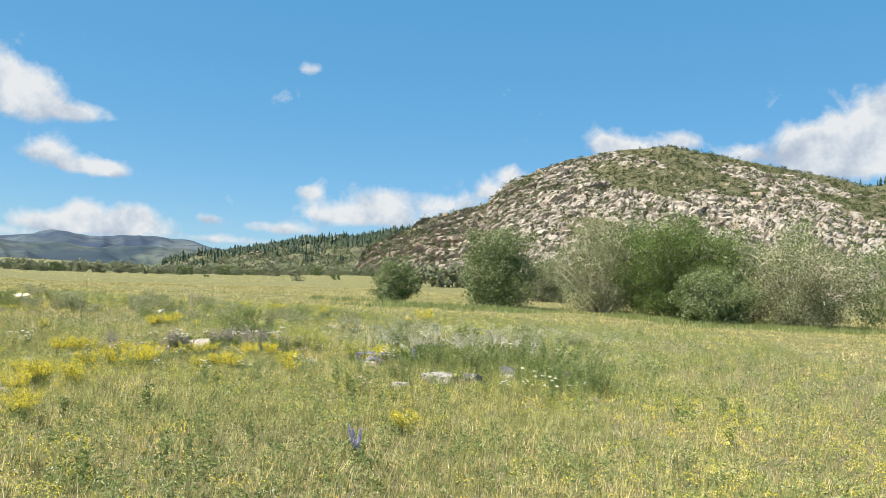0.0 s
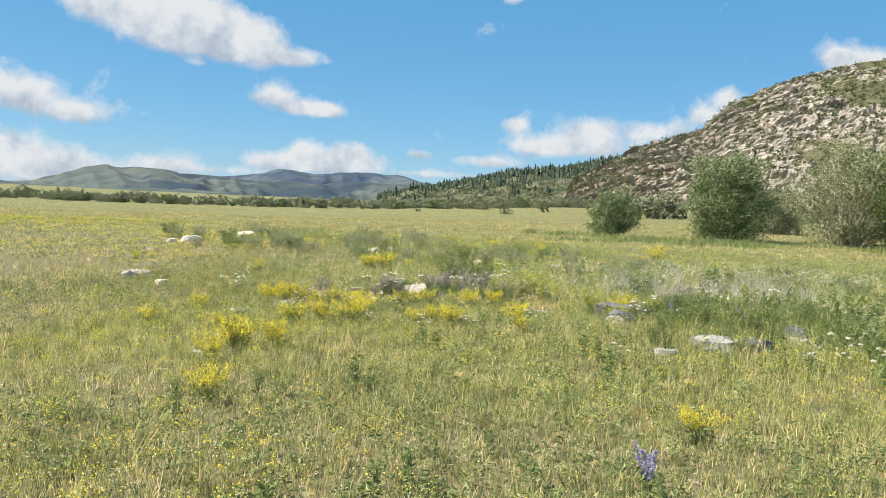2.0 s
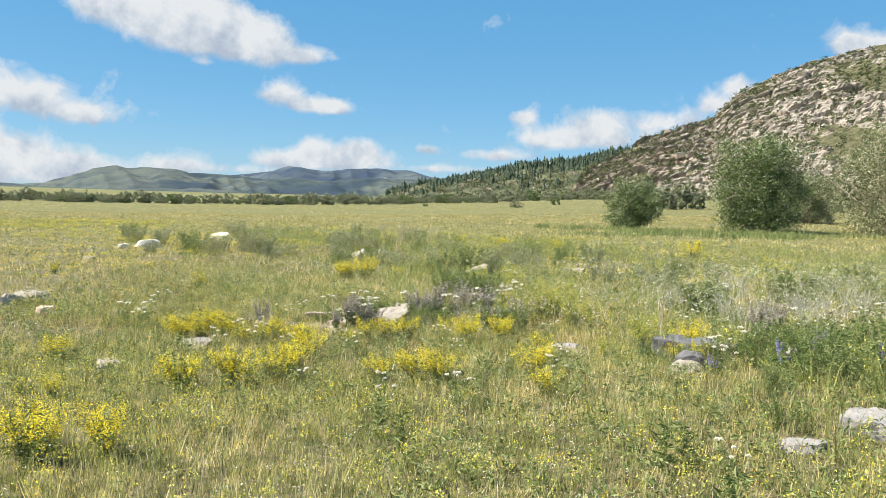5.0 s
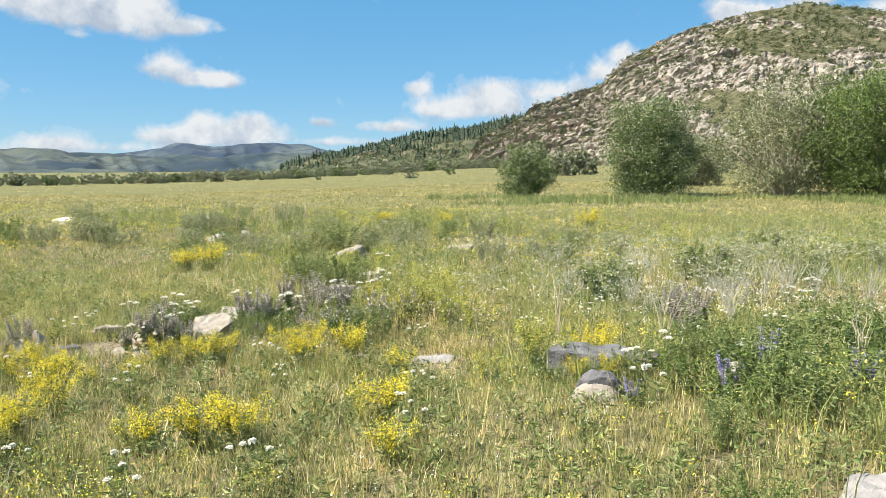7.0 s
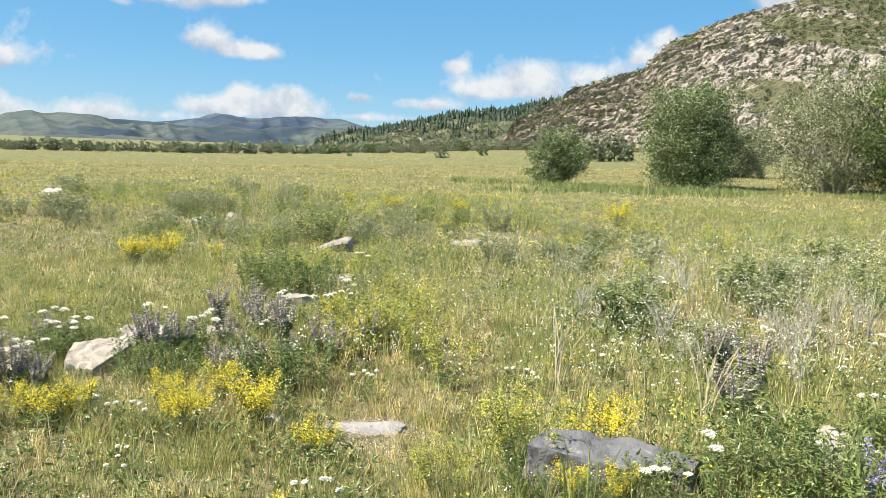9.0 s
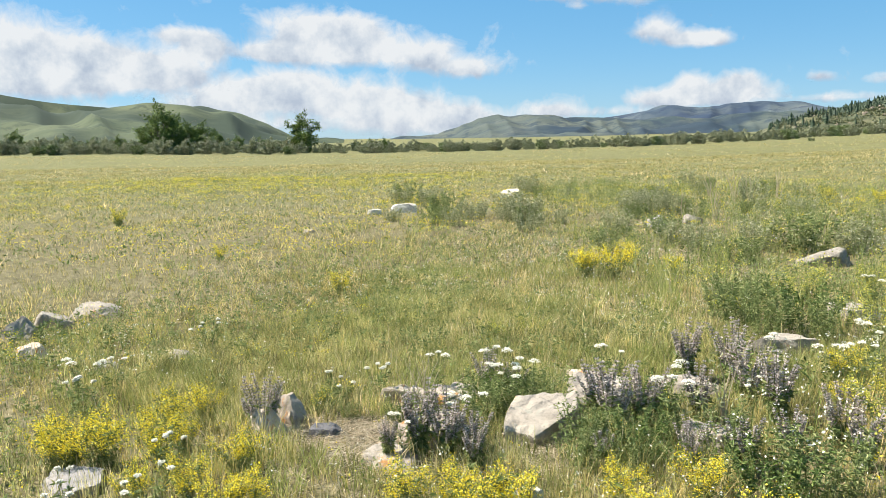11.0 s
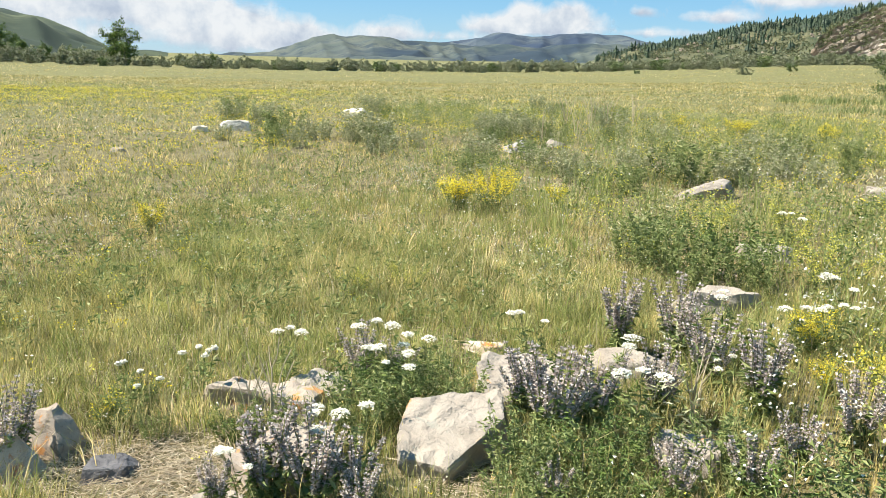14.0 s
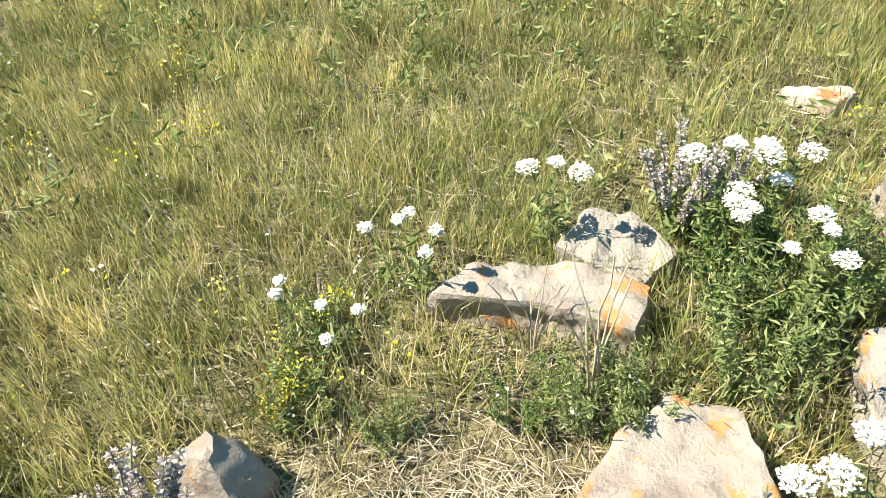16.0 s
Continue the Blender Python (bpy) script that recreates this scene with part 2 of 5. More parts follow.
M_PINE = leaf_mat("pine_needle", [(0, (0.022, 0.042, 0.022)), (1, (0.055, 0.085, 0.04))], 0.1)
M_BARK = plain("grey_bark", [(0.3, (0.10, 0.08, 0.06)), (0.7, (0.30, 0.26, 0.21))], 14)
M_PALEWOOD = plain("bleached_twig", [(0.3, (0.34, 0.28, 0.20)), (0.7, (0.55, 0.48, 0.38))], 14)
M_STALK = plain("green_stalk", [(0.3, (0.12, 0.15, 0.05)), (0.7, (0.22, 0.23, 0.09))], 30)
M_PALE = rock_mat("pale_lichened_stone", (0.35, 0.305, 0.25), (0.25, 0.212, 0.17), (0.14, 0.12, 0.105), (0.55, 0.24, 0.06), 5)
M_ORPALE = rock_mat("orange_spotted_stone", (0.36, 0.305, 0.245), (0.25, 0.20, 0.155), (0.12, 0.095, 0.075), (0.48, 0.22, 0.06), 8, False, 0.575)
M_WHITEST = rock_mat("white_stone", (0.62, 0.57, 0.48), (0.50, 0.45, 0.37), (0.3, 0.27, 0.23), None, 5)
M_DARKST = rock_mat("dark_grey_stone", (0.155, 0.148, 0.15), (0.10, 0.096, 0.10), (0.04, 0.04, 0.044), None, 5)
M_GREYST = rock_mat("grey_stone", (0.33, 0.305, 0.285), (0.23, 0.21, 0.195), (0.12, 0.11, 0.105), None, 5)
M_ORANGE = rock_mat("orange_lichened_stone", (0.55, 0.46, 0.37), (0.42, 0.30, 0.20), (0.18, 0.12, 0.08), (0.50, 0.17, 0.035), 8, False, 0.58)
M_DUNG = plain("dry_reddish_clod", [(0.3, (0.30, 0.15, 0.06)), (0.7, (0.50, 0.30, 0.15))], 25)
M_CLIFF = rock_mat("pinkish_granite", (0.40, 0.335, 0.27), (0.30, 0.24, 0.19), (0.13, 0.105, 0.085), (0.42, 0.24, 0.16), 0.16, True)
M_HILLSOIL = slope_mat("hill_turf", (0.065, 0.068, 0.03), (0.125, 0.118, 0.055), (0.04, 0.05, 0.02), 0.12)


def hill_mat():
    m, nt, b = mat("granite_and_turf", 0.95)
    at = nt.nodes.new("ShaderNodeAttribute")
    at.attribute_name = "rock"
    a, f, t = fbm(nt, 0.18, 6, 0.65), fbm(nt, 1.3, 5, 0.7), fbm(nt, 0.45, 5, 0.65)
    r = ramp(nt, a, [(0.3, (0.20, 0.175, 0.145)), (0.5, (0.30, 0.26, 0.215)), (0.7, (0.39, 0.345, 0.29))])
    r = mix(nt, ramp(nt, fbm(nt, 0.035, 4, 0.5), [(0.58, (0, 0, 0)), (0.7, (0.3, 0.3, 0.3))]), r, (0.42, 0.31, 0.24))
    r = mix(nt, ramp(nt, f, [(0.54, (0, 0, 0)), (0.7, (0.7, 0.7, 0.7))]), r, (0.13, 0.125, 0.09))
    g = ramp(nt, t, [(0.32, (0.045, 0.05, 0.024)), (0.52, (0.095, 0.09, 0.045)), (0.72, (0.165, 0.145, 0.085))])
    k = nt.nodes.new("ShaderNodeMath")
    k.operation = "ADD"
    nt.links.new(at.outputs["Fac"], k.inputs[0])
    w = nt.nodes.new("ShaderNodeMath")
    w.operation = "MULTIPLY_ADD"
    w.inputs[1].default_value, w.inputs[2].default_value = 1.6, -0.85
    nt.links.new(t, w.inputs[0])
    nt.links.new(w.outputs[0], k.inputs[1])
    c = mix(nt, ramp(nt, k.outputs[0], [(0.25, (0, 0, 0)), (0.45, (1, 1, 1))]), g, r)
    nt.links.new(c, b.inputs["Base Color"])
    bump(nt, b, f, 0.8, 0.5)
    return m


M_HILL = hill_mat()
M_CLOUD = cloud_mat()


# ---- mesh building ----
rng = np.random.default_rng(7)


def tri_mesh(name, V, T, mats, idx=None, smooth=False):
    me = bpy.data.meshes.new(name)
    V, T = np.asarray(V, np.float32).reshape(-1, 3), np.asarray(T, np.int32).reshape(-1, 3)
    me.vertices.add(len(V))
    me.vertices.foreach_set("co", V.ravel())
    me.loops.add(T.size)
    me.loops.foreach_set("vertex_index", T.ravel())
    me.polygons.add(len(T))
    me.polygons.foreach_set("loop_start", np.arange(0, T.size, 3, dtype=np.int32))
    for m in mats if isinstance(mats, (list, tuple)) else [mats]:
        me.materials.append(m)
    if idx is not None:
        me.polygons.foreach_set("material_index", np.asarray(idx, np.int32))
    me.polygons.foreach_set("use_smooth", np.full(len(T), smooth))
    me.update()
    me.validate()
    return me


def part(name, me, parent, label="", at=None):
    ob = new(name, me)
    ob.parent = parent
    if at is not None:
        ob.matrix_basis = at
    return tagged(ob, label) if label else ob


class Soup:
    """Collects many small pieces as triangles."""

    def __init__(self):
        self.V, self.T, self.n = [], [], 0

    def add(self, V, T):
        V = np.asarray(V, float).reshape(-1, 3)
        self.V.append(V)
        self.T.append(np.asarray(T, int).reshape(-1, 3) + self.n)
        self.n += len(V)

    def mesh(self, name, mats, smooth=False):
        return tri_mesh(name, np.concatenate(self.V), np.concatenate(self.T), mats, None, smooth)

    def leaves(self, P, D, L, W, bend=0.15, up=None):
        """Folded pointed leaves from P along unit D, length L and width W."""
        n = len(P)
        D = D / (np.linalg.norm(D, axis=1, keepdims=True) + 1e-9)
        R = rng.normal(size=(n, 3)) if up is None else rng.normal(size=(n, 3)) * 0.3 + up
        S = np.cross(D, R)
        S /= np.linalg.norm(S, axis=1, keepdims=True) + 1e-9
        N = np.cross(S, D)
        L, W = np.broadcast_to(L, n)[:, None], np.broadcast_to(W, n)[:, None]
        a, tip = P, P + D * L - N * L * bend
        m = P + D * L * 0.45
        b, c = m + S * W * 0.5 + N * L * bend * 0.5, m - S * W * 0.5 + N * L * bend * 0.5
        V = np.stack([a, b, tip, c], 1).reshape(-1, 3)
        k = np.arange(n)[:, None] * 4
        self.add(V, np.concatenate([k + [0, 1, 2], k + [0, 2, 3]], 0))

    def blades(self, P, H, W, lean, segs=1, ang=None):
        """Upright grass blades rooted at P, bowing over by lean."""
        n = len(P)
        a = rng.uniform(0, 2 * np.pi, n)
        s = np.stack([np.cos(a), np.sin(a), 0 * a], 1) * (np.broadcast_to(W, n) * 0.5)[:, None]
        b = rng.uniform(0, 2 * np.pi, n) if ang is None else ang
        l = np.stack([np.cos(b), np.sin(b), 0 * b], 1) * (np.broadcast_to(lean, n) * rng.uniform(0.3, 1.2, n) * H)[:, None]
        up = np.array([0, 0, 1.0]) * H[:, None]
        if segs == 1:
            V = np.stack([P - s, P + s, P + up + l], 1).reshape(-1, 3)
            self.add(V, np.arange(n)[:, None] * 3 + [[0, 1, 2]])
        else:
            mid = P + up * 0.6 + l * 0.35
            V = np.stack([P - s, P + s, mid - s * 0.7, mid + s * 0.7, P + up * 0.96 + l], 1).reshape(-1, 3)
            k = np.arange(n)[:, None] * 5
            self.add(V, np.concatenate([k + [0, 1, 2], k + [1, 3, 2], k + [2, 3, 4]], 0))

    def tube(self, pts, r0, r1, sides=4):
        pts = np.asarray(pts, float)
        n = len(pts)
        d = np.gradient(pts, axis=0)
        d /= np.linalg.norm(d, axis=1, keepdims=True) + 1e-9
        ref = np.where(np.abs(d[:, 2:3]) > 0.9, [[1.0, 0, 0]], [[0, 0, 1.0]])
        x = np.cross(d, ref)
        x /= np.linalg.norm(x, axis=1, keepdims=True) + 1e-9
        y = np.cross(d, x)
        a = np.arange(sides) * 2 * np.pi / sides
        r = np.linspace(r0, r1, n)[:, None, None]
        V = (pts[:, None] + r * (np.cos(a)[None, :, None] * x[:, None] + np.sin(a)[None, :, None] * y[:, None])).reshape(-1, 3)
        T = []
        for i in range(n - 1):
            for j in range(sides):
                p, q = i * sides + j, i * sides + (j + 1) % sides
                T += [(p, q, p + sides), (q, q + sides, p + sides)]
        self.add(V, T)


def rand_dirs(n, up=0.0):
    D = rng.normal(size=(n, 3))
    D[:, 2] = np.abs(D[:, 2]) * up + D[:, 2] * (1 - up) if up else D[:, 2]
    return D / (np.linalg.norm(D, axis=1, keepdims=True) + 1e-9)


# ---- terrain ----
EDGE_AZ = [-180, -110, -72, -61, -50, -38, -27, -17, -7, 5, 30, 100, 180]
EDGE_Z = [0, 0, -0.4, -1.4, -2.2, -2.2, -1.7, -0.4, 2.0, 3.0, 3.0, 1.0, 0]


def smooth01(x):
    x = np.clip(x, 0, 1)
    return x * x * (3 - 2 * x)


def ground_z(x, y):
    """Height of the meadow: level underfoot, falling to the valley on one side and rising to the hill's foot on the other."""
    x, y = np.asarray(x, float), np.asarray(y, float)
    r, az = np.hypot(x, y), np.degrees(np.arctan2(x, y))
    far = np.interp(az, EDGE_AZ, EDGE_Z) * np.clip((r - 32) / 180, 0, 1)
    waves = 0.025 * np.sin(x * 1.3 + 0.7 * y) * np.sin(y * 0.9 - 0.4 * x) + 0.015 * np.sin(3.1 * x + 1.7) * np.sin(2.7 * y)
    swell = 0.05 * np.sin(x * 0.31 + 1) * np.sin(y * 0.23)
    mound = 0.19 * np.exp(-((x - 1.9) / 1.35) ** 2 - ((y - 10.3) / 2.1) ** 2)
    return far + mound + waves * (r < 60) + swell * np.clip((r - 14) / 10, 0, 1)


def ground():
    xs = np.concatenate([-np.geomspace(4900, 40, 26), np.linspace(-36, 36, 145), np.geomspace(40, 4900, 26)])
    ys = np.concatenate([-np.geomspace(4900, 14, 24), np.linspace(-12, 44, 113), np.geomspace(47, 4900, 30)])
    X, Y = np.meshgrid(xs, ys, indexing="ij")
    Z = ground_z(X, Y)
    V = np.stack([X, Y, Z], -1).reshape(-1, 3)
    ny = len(ys)
    i, j = np.meshgrid(np.arange(len(xs) - 1), np.arange(ny - 1), indexing="ij")
    k = (i * ny + j).ravel()[:, None]
    T = np.concatenate([k + [0, ny, ny + 1], k + [0, ny + 1, 1]], 0)
    return tagged(new("ground", tri_mesh("ground", V, T, M_GROUND, None, True)), "level meadow soil with short dry turf", "ground", kind="structure")


ground()


def polar_slope(name, mats, az, el, r_base, r_ridge, steps=(140, 40), rough=0.0, origin=(2.0, -1.4, 1.42), sink=4.0, shape=0.85, back=1.5, spurs=0.0):
    """A hillside seen against the sky: its crest stands at the elevations el over the bearings az."""
    A = np.linspace(az[0], az[-1], steps[0])
    crest_el = np.interp(A, az, el)
    k = 9 if spurs else 2
    crest_el = np.convolve(np.pad(crest_el, k, "edge"), np.ones(2 * k + 1) / (2 * k + 1), "valid")
    rb, rr = np.interp(A, az, np.broadcast_to(r_base, len(az))), np.interp(A, az, np.broadcast_to(r_ridge, len(az)))
    S = np.concatenate([np.linspace(0, 1, steps[1]), np.linspace(1.08, back, 8)])
    Rr = rb[:, None] + (rr - rb)[:, None] * S[None]
    H = rr * np.tan(np.radians(crest_el)) + origin[2] + sink
    rise = np.where(S <= 1, np.clip(S, 0, 1) ** shape, 1 - (np.clip(S - 1, 0, 9) / (back - 1)) ** 1.5 * 0.6)
    X = origin[0] + Rr * np.sin(np.radians(A))[:, None]
    Y = origin[1] + Rr * np.cos(np.radians(A))[:, None]
    Z = H[:, None] * rise[None] - sink
    if rough:
        q = rough
        n = sum(np.sin(X / w + i * 1.7) * np.sin(Y / w * 1.1 + i) * w for i, w in enumerate((q * 4, q * 2.1, q, q * 0.45))) * (0.10 if q < 4 else 0.17)
        Z = Z + n * np.minimum(1, np.clip(S, 0, 1) * 4)[None] * (np.abs(S - 1) > 0.02)[None]
    if spurs:
        # side valleys running down from the crest
        w = A[:, None] * spurs + 1.4 * np.sin(S[None] * 4 + A[:, None] * 0.7) + 0.8 * np.sin(A[:, None] * spurs * 0.37)
        Z = Z - 0.17 * (H[:, None] - sink) * np.abs(np.sin(w)) * (np.clip(S, 0, 1) * np.clip(1 - S, 0, 1) * 4)[None]
    ns = len(S)
    V = np.stack([X, Y, Z], -1).reshape(-1, 3)
    i, j = np.meshgrid(np.arange(len(A) - 1), np.arange(ns - 1), indexing="ij")
    k = (i * ns + j).ravel()[:, None]
    T = np.concatenate([k + [0, ns + 1, ns], k + [0, 1, ns + 1]], 0)
    return tri_mesh(name, V, T, mats, None, True), (A, S, X, Y, Z)


def sample_grid(G, a, s):
    """Places on such a slope at bearings a and rises s."""
    A, S, X, Y, Z = G
    ia = np.clip((a - A[0]) / (A[-1] - A[0]) * (len(A) - 1), 0, len(A) - 1.001)
    js = np.interp(s, S, np.arange(len(S)))
    js = np.clip(js, 0, len(S) - 1.001)
    i, j = ia.astype(int), js.astype(int)
    u, v = ia - i, js - j
    return np.stack([(1 - u) * (1 - v) * Q[i, j] + u * (1 - v) * Q[i + 1, j] + (1 - u) * v * Q[i, j + 1] + u * v * Q[i + 1, j + 1] for Q in (X, Y, Z)], 1)


def far_hills():
    # m1, m2: distance haze mixed into the base colours as blue-grey;
    # their dark patches stand for forest and for cloud shadow
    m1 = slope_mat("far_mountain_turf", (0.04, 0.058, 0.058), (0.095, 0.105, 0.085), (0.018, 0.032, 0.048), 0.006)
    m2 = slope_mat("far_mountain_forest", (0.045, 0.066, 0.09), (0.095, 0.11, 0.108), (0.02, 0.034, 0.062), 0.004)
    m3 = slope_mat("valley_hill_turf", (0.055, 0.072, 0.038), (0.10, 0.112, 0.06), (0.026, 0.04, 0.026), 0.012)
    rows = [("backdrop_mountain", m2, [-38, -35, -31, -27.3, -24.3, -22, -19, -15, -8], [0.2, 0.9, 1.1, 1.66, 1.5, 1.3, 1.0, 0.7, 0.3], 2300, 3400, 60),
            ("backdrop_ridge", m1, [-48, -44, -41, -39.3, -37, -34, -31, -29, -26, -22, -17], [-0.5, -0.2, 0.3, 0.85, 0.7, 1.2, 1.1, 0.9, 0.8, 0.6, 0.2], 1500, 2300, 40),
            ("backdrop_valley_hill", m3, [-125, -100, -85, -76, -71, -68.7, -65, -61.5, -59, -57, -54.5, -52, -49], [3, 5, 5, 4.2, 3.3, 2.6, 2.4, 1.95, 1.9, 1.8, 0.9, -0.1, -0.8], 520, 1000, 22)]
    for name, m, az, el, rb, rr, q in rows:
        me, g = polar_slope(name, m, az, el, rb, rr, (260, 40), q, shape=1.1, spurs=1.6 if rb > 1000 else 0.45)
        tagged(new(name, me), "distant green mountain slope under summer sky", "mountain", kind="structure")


far_hills()


def block_cells(u, v, seed):
    """Irregular cells over (u, v): a tone for each cell, and the distance to its border."""
    iu, iv = np.floor(u).astype(int), np.floor(v).astype(int)
    best, second, tone = np.full(u.shape, 9.0), np.full(u.shape, 9.0), np.zeros(u.shape)

    def h(a, b, k):
        q = np.sin(a * 127.1 + b * 311.7 + k * 74.7 + seed * 19.3) * 43758.5453
        return q - np.floor(q)
    for da in (-1, 0, 1):
        for db in (-1, 0, 1):
            a, b = iu + da, iv + db
            dist = np.maximum(np.abs(a + 0.15 + 0.7 * h(a, b, 1) - u), np.abs(b + 0.15 + 0.7 * h(a, b, 2) - v))
            near = dist < best
            second = np.where(near, best, np.minimum(second, dist))
            tone = np.where(near, h(a, b, 3), tone)
            best = np.where(near, dist, best)
    return tone, second - best


def rocky_hill():
    az = [-7.6, -7.1, -5.4, -3.9, -3.0, 1.5, 3.0, 6.2, 10.8, 14.2, 18.3, 21.9, 24.6, 27.4, 36, 48]
    el = [0.3, 1.9, 2.9, 3.7, 4.45, 5.8, 7.45, 8.8, 10.05, 10.3, 9.55, 8.85, 8.2, 7.5, 6.2, 3.0]
    rb = [278, 276, 267, 258, 252, 235, 228, 215, 205, 200, 195, 190, 190, 190, 195, 205]
    rr = [302, 304, 312, 318, 322, 335, 340, 350, 358, 362, 366, 370, 374, 378, 380, 380]
    hill = tagged(new("rocky_hill"), "rounded granite hill with pinkish blocky outcrops and thin turf", "hill")
    me, G = polar_slope("slope", M_HILL, az, el, rb, rr, (470, 220), 2.2, shape=0.72, back=1.35)
    A, S, X, Y, Z = G
    U, W = np.radians(A)[:, None] * 270 + 0 * X, S[None] * 165 + 0 * X
    f = np.sin(X * 0.075 + 1.3 * np.sin(Z * 0.09)) + np.sin(Z * 0.21 + X * 0.03) + 0.8 * np.sin(X * 0.19 + Z * 0.13)
    tall = np.clip((A[:, None] - 1) / 15, 0, 1) * np.clip((S[None] - 0.42) * 2.2, 0, 1)
    rock = smooth01((0.72 + 0.38 * f + 0.6 * np.clip((3 - A[:, None]) / 6, 0, 1) - 1.15 * tall + 0.25 * np.sin(U * 0.6) * np.sin(W * 0.5)) / 0.5)
    push = np.zeros_like(X)
    for cu, cw, amp, cleft, seed in ((11.0, 7.0, 1.2, 1.5, 1), (4.6, 2.3, 0.75, 1.4, 2), (2.4, 1.5, 0.4, 0.8, 3)):
        tone, gap = block_cells(U / cu, (W + 0.18 * U + 1.2 * np.sin(U * 0.11)) / cw, seed)
        push += amp * (tone - 0.5) * 2 - cleft * np.exp(-gap * 18)
    push = push * rock + (1 - rock) * 0.25 * np.sin(U * 1.9) * np.sin(W * 2.3) - 0.5 * (1 - rock)
    push *= np.clip(S[None] * 12, 0, 1) * (S[None] <= 1.1)
    a = np.radians(A)[:, None]
    X, Y, Z = X - np.sin(a) * 0.8 * push, Y - np.cos(a) * 0.8 * push, Z + 0.6 * push
    me.vertices.foreach_set("co", np.stack([X, Y, Z], -1).astype(np.float32).ravel())
    me.polygons.foreach_set("use_smooth", np.zeros(len(me.polygons), bool))
    me.attributes.new("rock", "FLOAT", "POINT").data.foreach_set("value", rock.astype(np.float32).ravel())
    me.update()
    part("slope", me, hill, "fissured pinkish granite with turf on the upper slope")
    G = (A, S, X, Y, Z)
    n = 1700
    a, s = rng.uniform(-7.3, 36, n), rng.uniform(0.0, 0.99, n)
    p = sample_grid(G, a, s)
    f = np.sin(p[:, 0] * 0.075 + 1.3 * np.sin(p[:, 2] * 0.09)) + np.sin(p[:, 2] * 0.21 + p[:, 0] * 0.03) + 0.8 * np.sin(p[:, 0] * 0.19 + p[:, 2] * 0.13)
    ok = (0.72 + 0.38 * f - 1.15 * np.clip((a - 1) / 15, 0, 1) * np.clip((s - 0.42) * 2.2, 0, 1) > 0.15) | (rng.uniform(0, 1, n) < 0.3)
    p, a = p[ok], a[ok]
    n = len(p)
    size = np.clip(rng.lognormal(-1.05, 0.5, n), 0.15, 1.1)
    cube = np.array([(-1, -1, -1), (1, -1, -1), (1, 1, -1), (-1, 1, -1), (-1, -1, 1), (1, -1, 1), (1, 1, 1), (-1, 1, 1)], float)
    quads = [(0, 3, 2, 1), (4, 5, 6, 7), (0, 1, 5, 4), (1, 2, 6, 5), (2, 3, 7, 6), (3, 0, 4, 7)]
    V = cube[None] * (1 - 0.2 * rng.uniform(0, 1, (n, 8, 1))) + rng.normal(0, 0.1, (n, 8, 3))
    V *= (np.stack([rng.uniform(0.8, 2.2, n), rng.uniform(0.8, 1.4, n), rng.uniform(0.4, 1.1, n)], 1) * size[:, None])[:, None]
    tilt, turn = rng.normal(0.10, 0.2, n), rng.uniform(-0.8, 0.8, n) - np.radians(a)
    k, sn = np.cos(tilt)[:, None], np.sin(tilt)[:, None]
    x, z = V[..., 0] * k - V[..., 2] * sn, V[..., 0] * sn + V[..., 2] * k
    k, sn = np.cos(turn)[:, None], np.sin(turn)[:, None]
    V = np.stack([x * k - V[..., 1] * sn, x * sn + V[..., 1] * k, z], -1) + p[:, None] + np.array([0, 0, 0.1])
    k = np.arange(n)[:, None] * 8
    T = np.concatenate([np.concatenate([k + [q[0], q[1], q[2]], k + [q[0], q[2], q[3]]], 0) for q in quads], 0)
    tagged(part("outcrop", tri_mesh("outcrop", V.reshape(-1, 3), T, M_CLIFF), hill, "loose slabs and blocks of pinkish granite"), kind="stuff")
    n = 4200
    q = sample_grid(G, rng.uniform(-7, 34, n), rng.uniform(0.02, 1.0, n) ** 0.8)
    q = q.repeat(20, 0) + rng.normal(0, 1, (n * 20, 3)) * (rng.uniform(0.2, 0.65, (n, 1)).repeat(20, 0)) * [1.2, 1.2, 0.7] + [0, 0, 0.4]
    B = Soup()
    B.leaves(q, rand_dirs(len(q), 0.6), rng.uniform(0.35, 0.8, len(q)), 0.35)
    tagged(part("scrub", B.mesh("scrub", M_SCRUB), hill, "low dark green scrub in the clefts"), kind="stuff")


rocky_hill()


# ---- trees and shrubs ----
def conifer_soup(S, P, H):
    """Many pines at P with heights H, each a stack of ragged skirts."""
    n = len(P)
    for k in range(5):
        sides = 5
        z0, r = 0.10 + 0.16 * k, (0.20, 0.24, 0.21, 0.16, 0.09)[k]
        a = np.arange(sides) * 2 * np.pi / sides
        rr = r * rng.uniform(0.6, 1.25, (n, sides))
        ring = np.stack([rr * np.cos(a), rr * np.sin(a), np.full((n, sides), z0) + rng.uniform(-0.05, 0.03, (n, sides))], -1)
        tip = np.concatenate([rng.normal(0, 0.02, (n, 1, 2)), np.full((n, 1, 1), z0 + 0.28)], -1)
        V = np.concatenate([ring, tip], 1) * H[:, None, None] + P[:, None]
        q = np.arange(n)[:, None] * (sides + 1)
        T = np.concatenate([q + [j, (j + 1) % sides, sides] for j in range(sides)], 0)
        S.add(V.reshape(-1, 3), T)


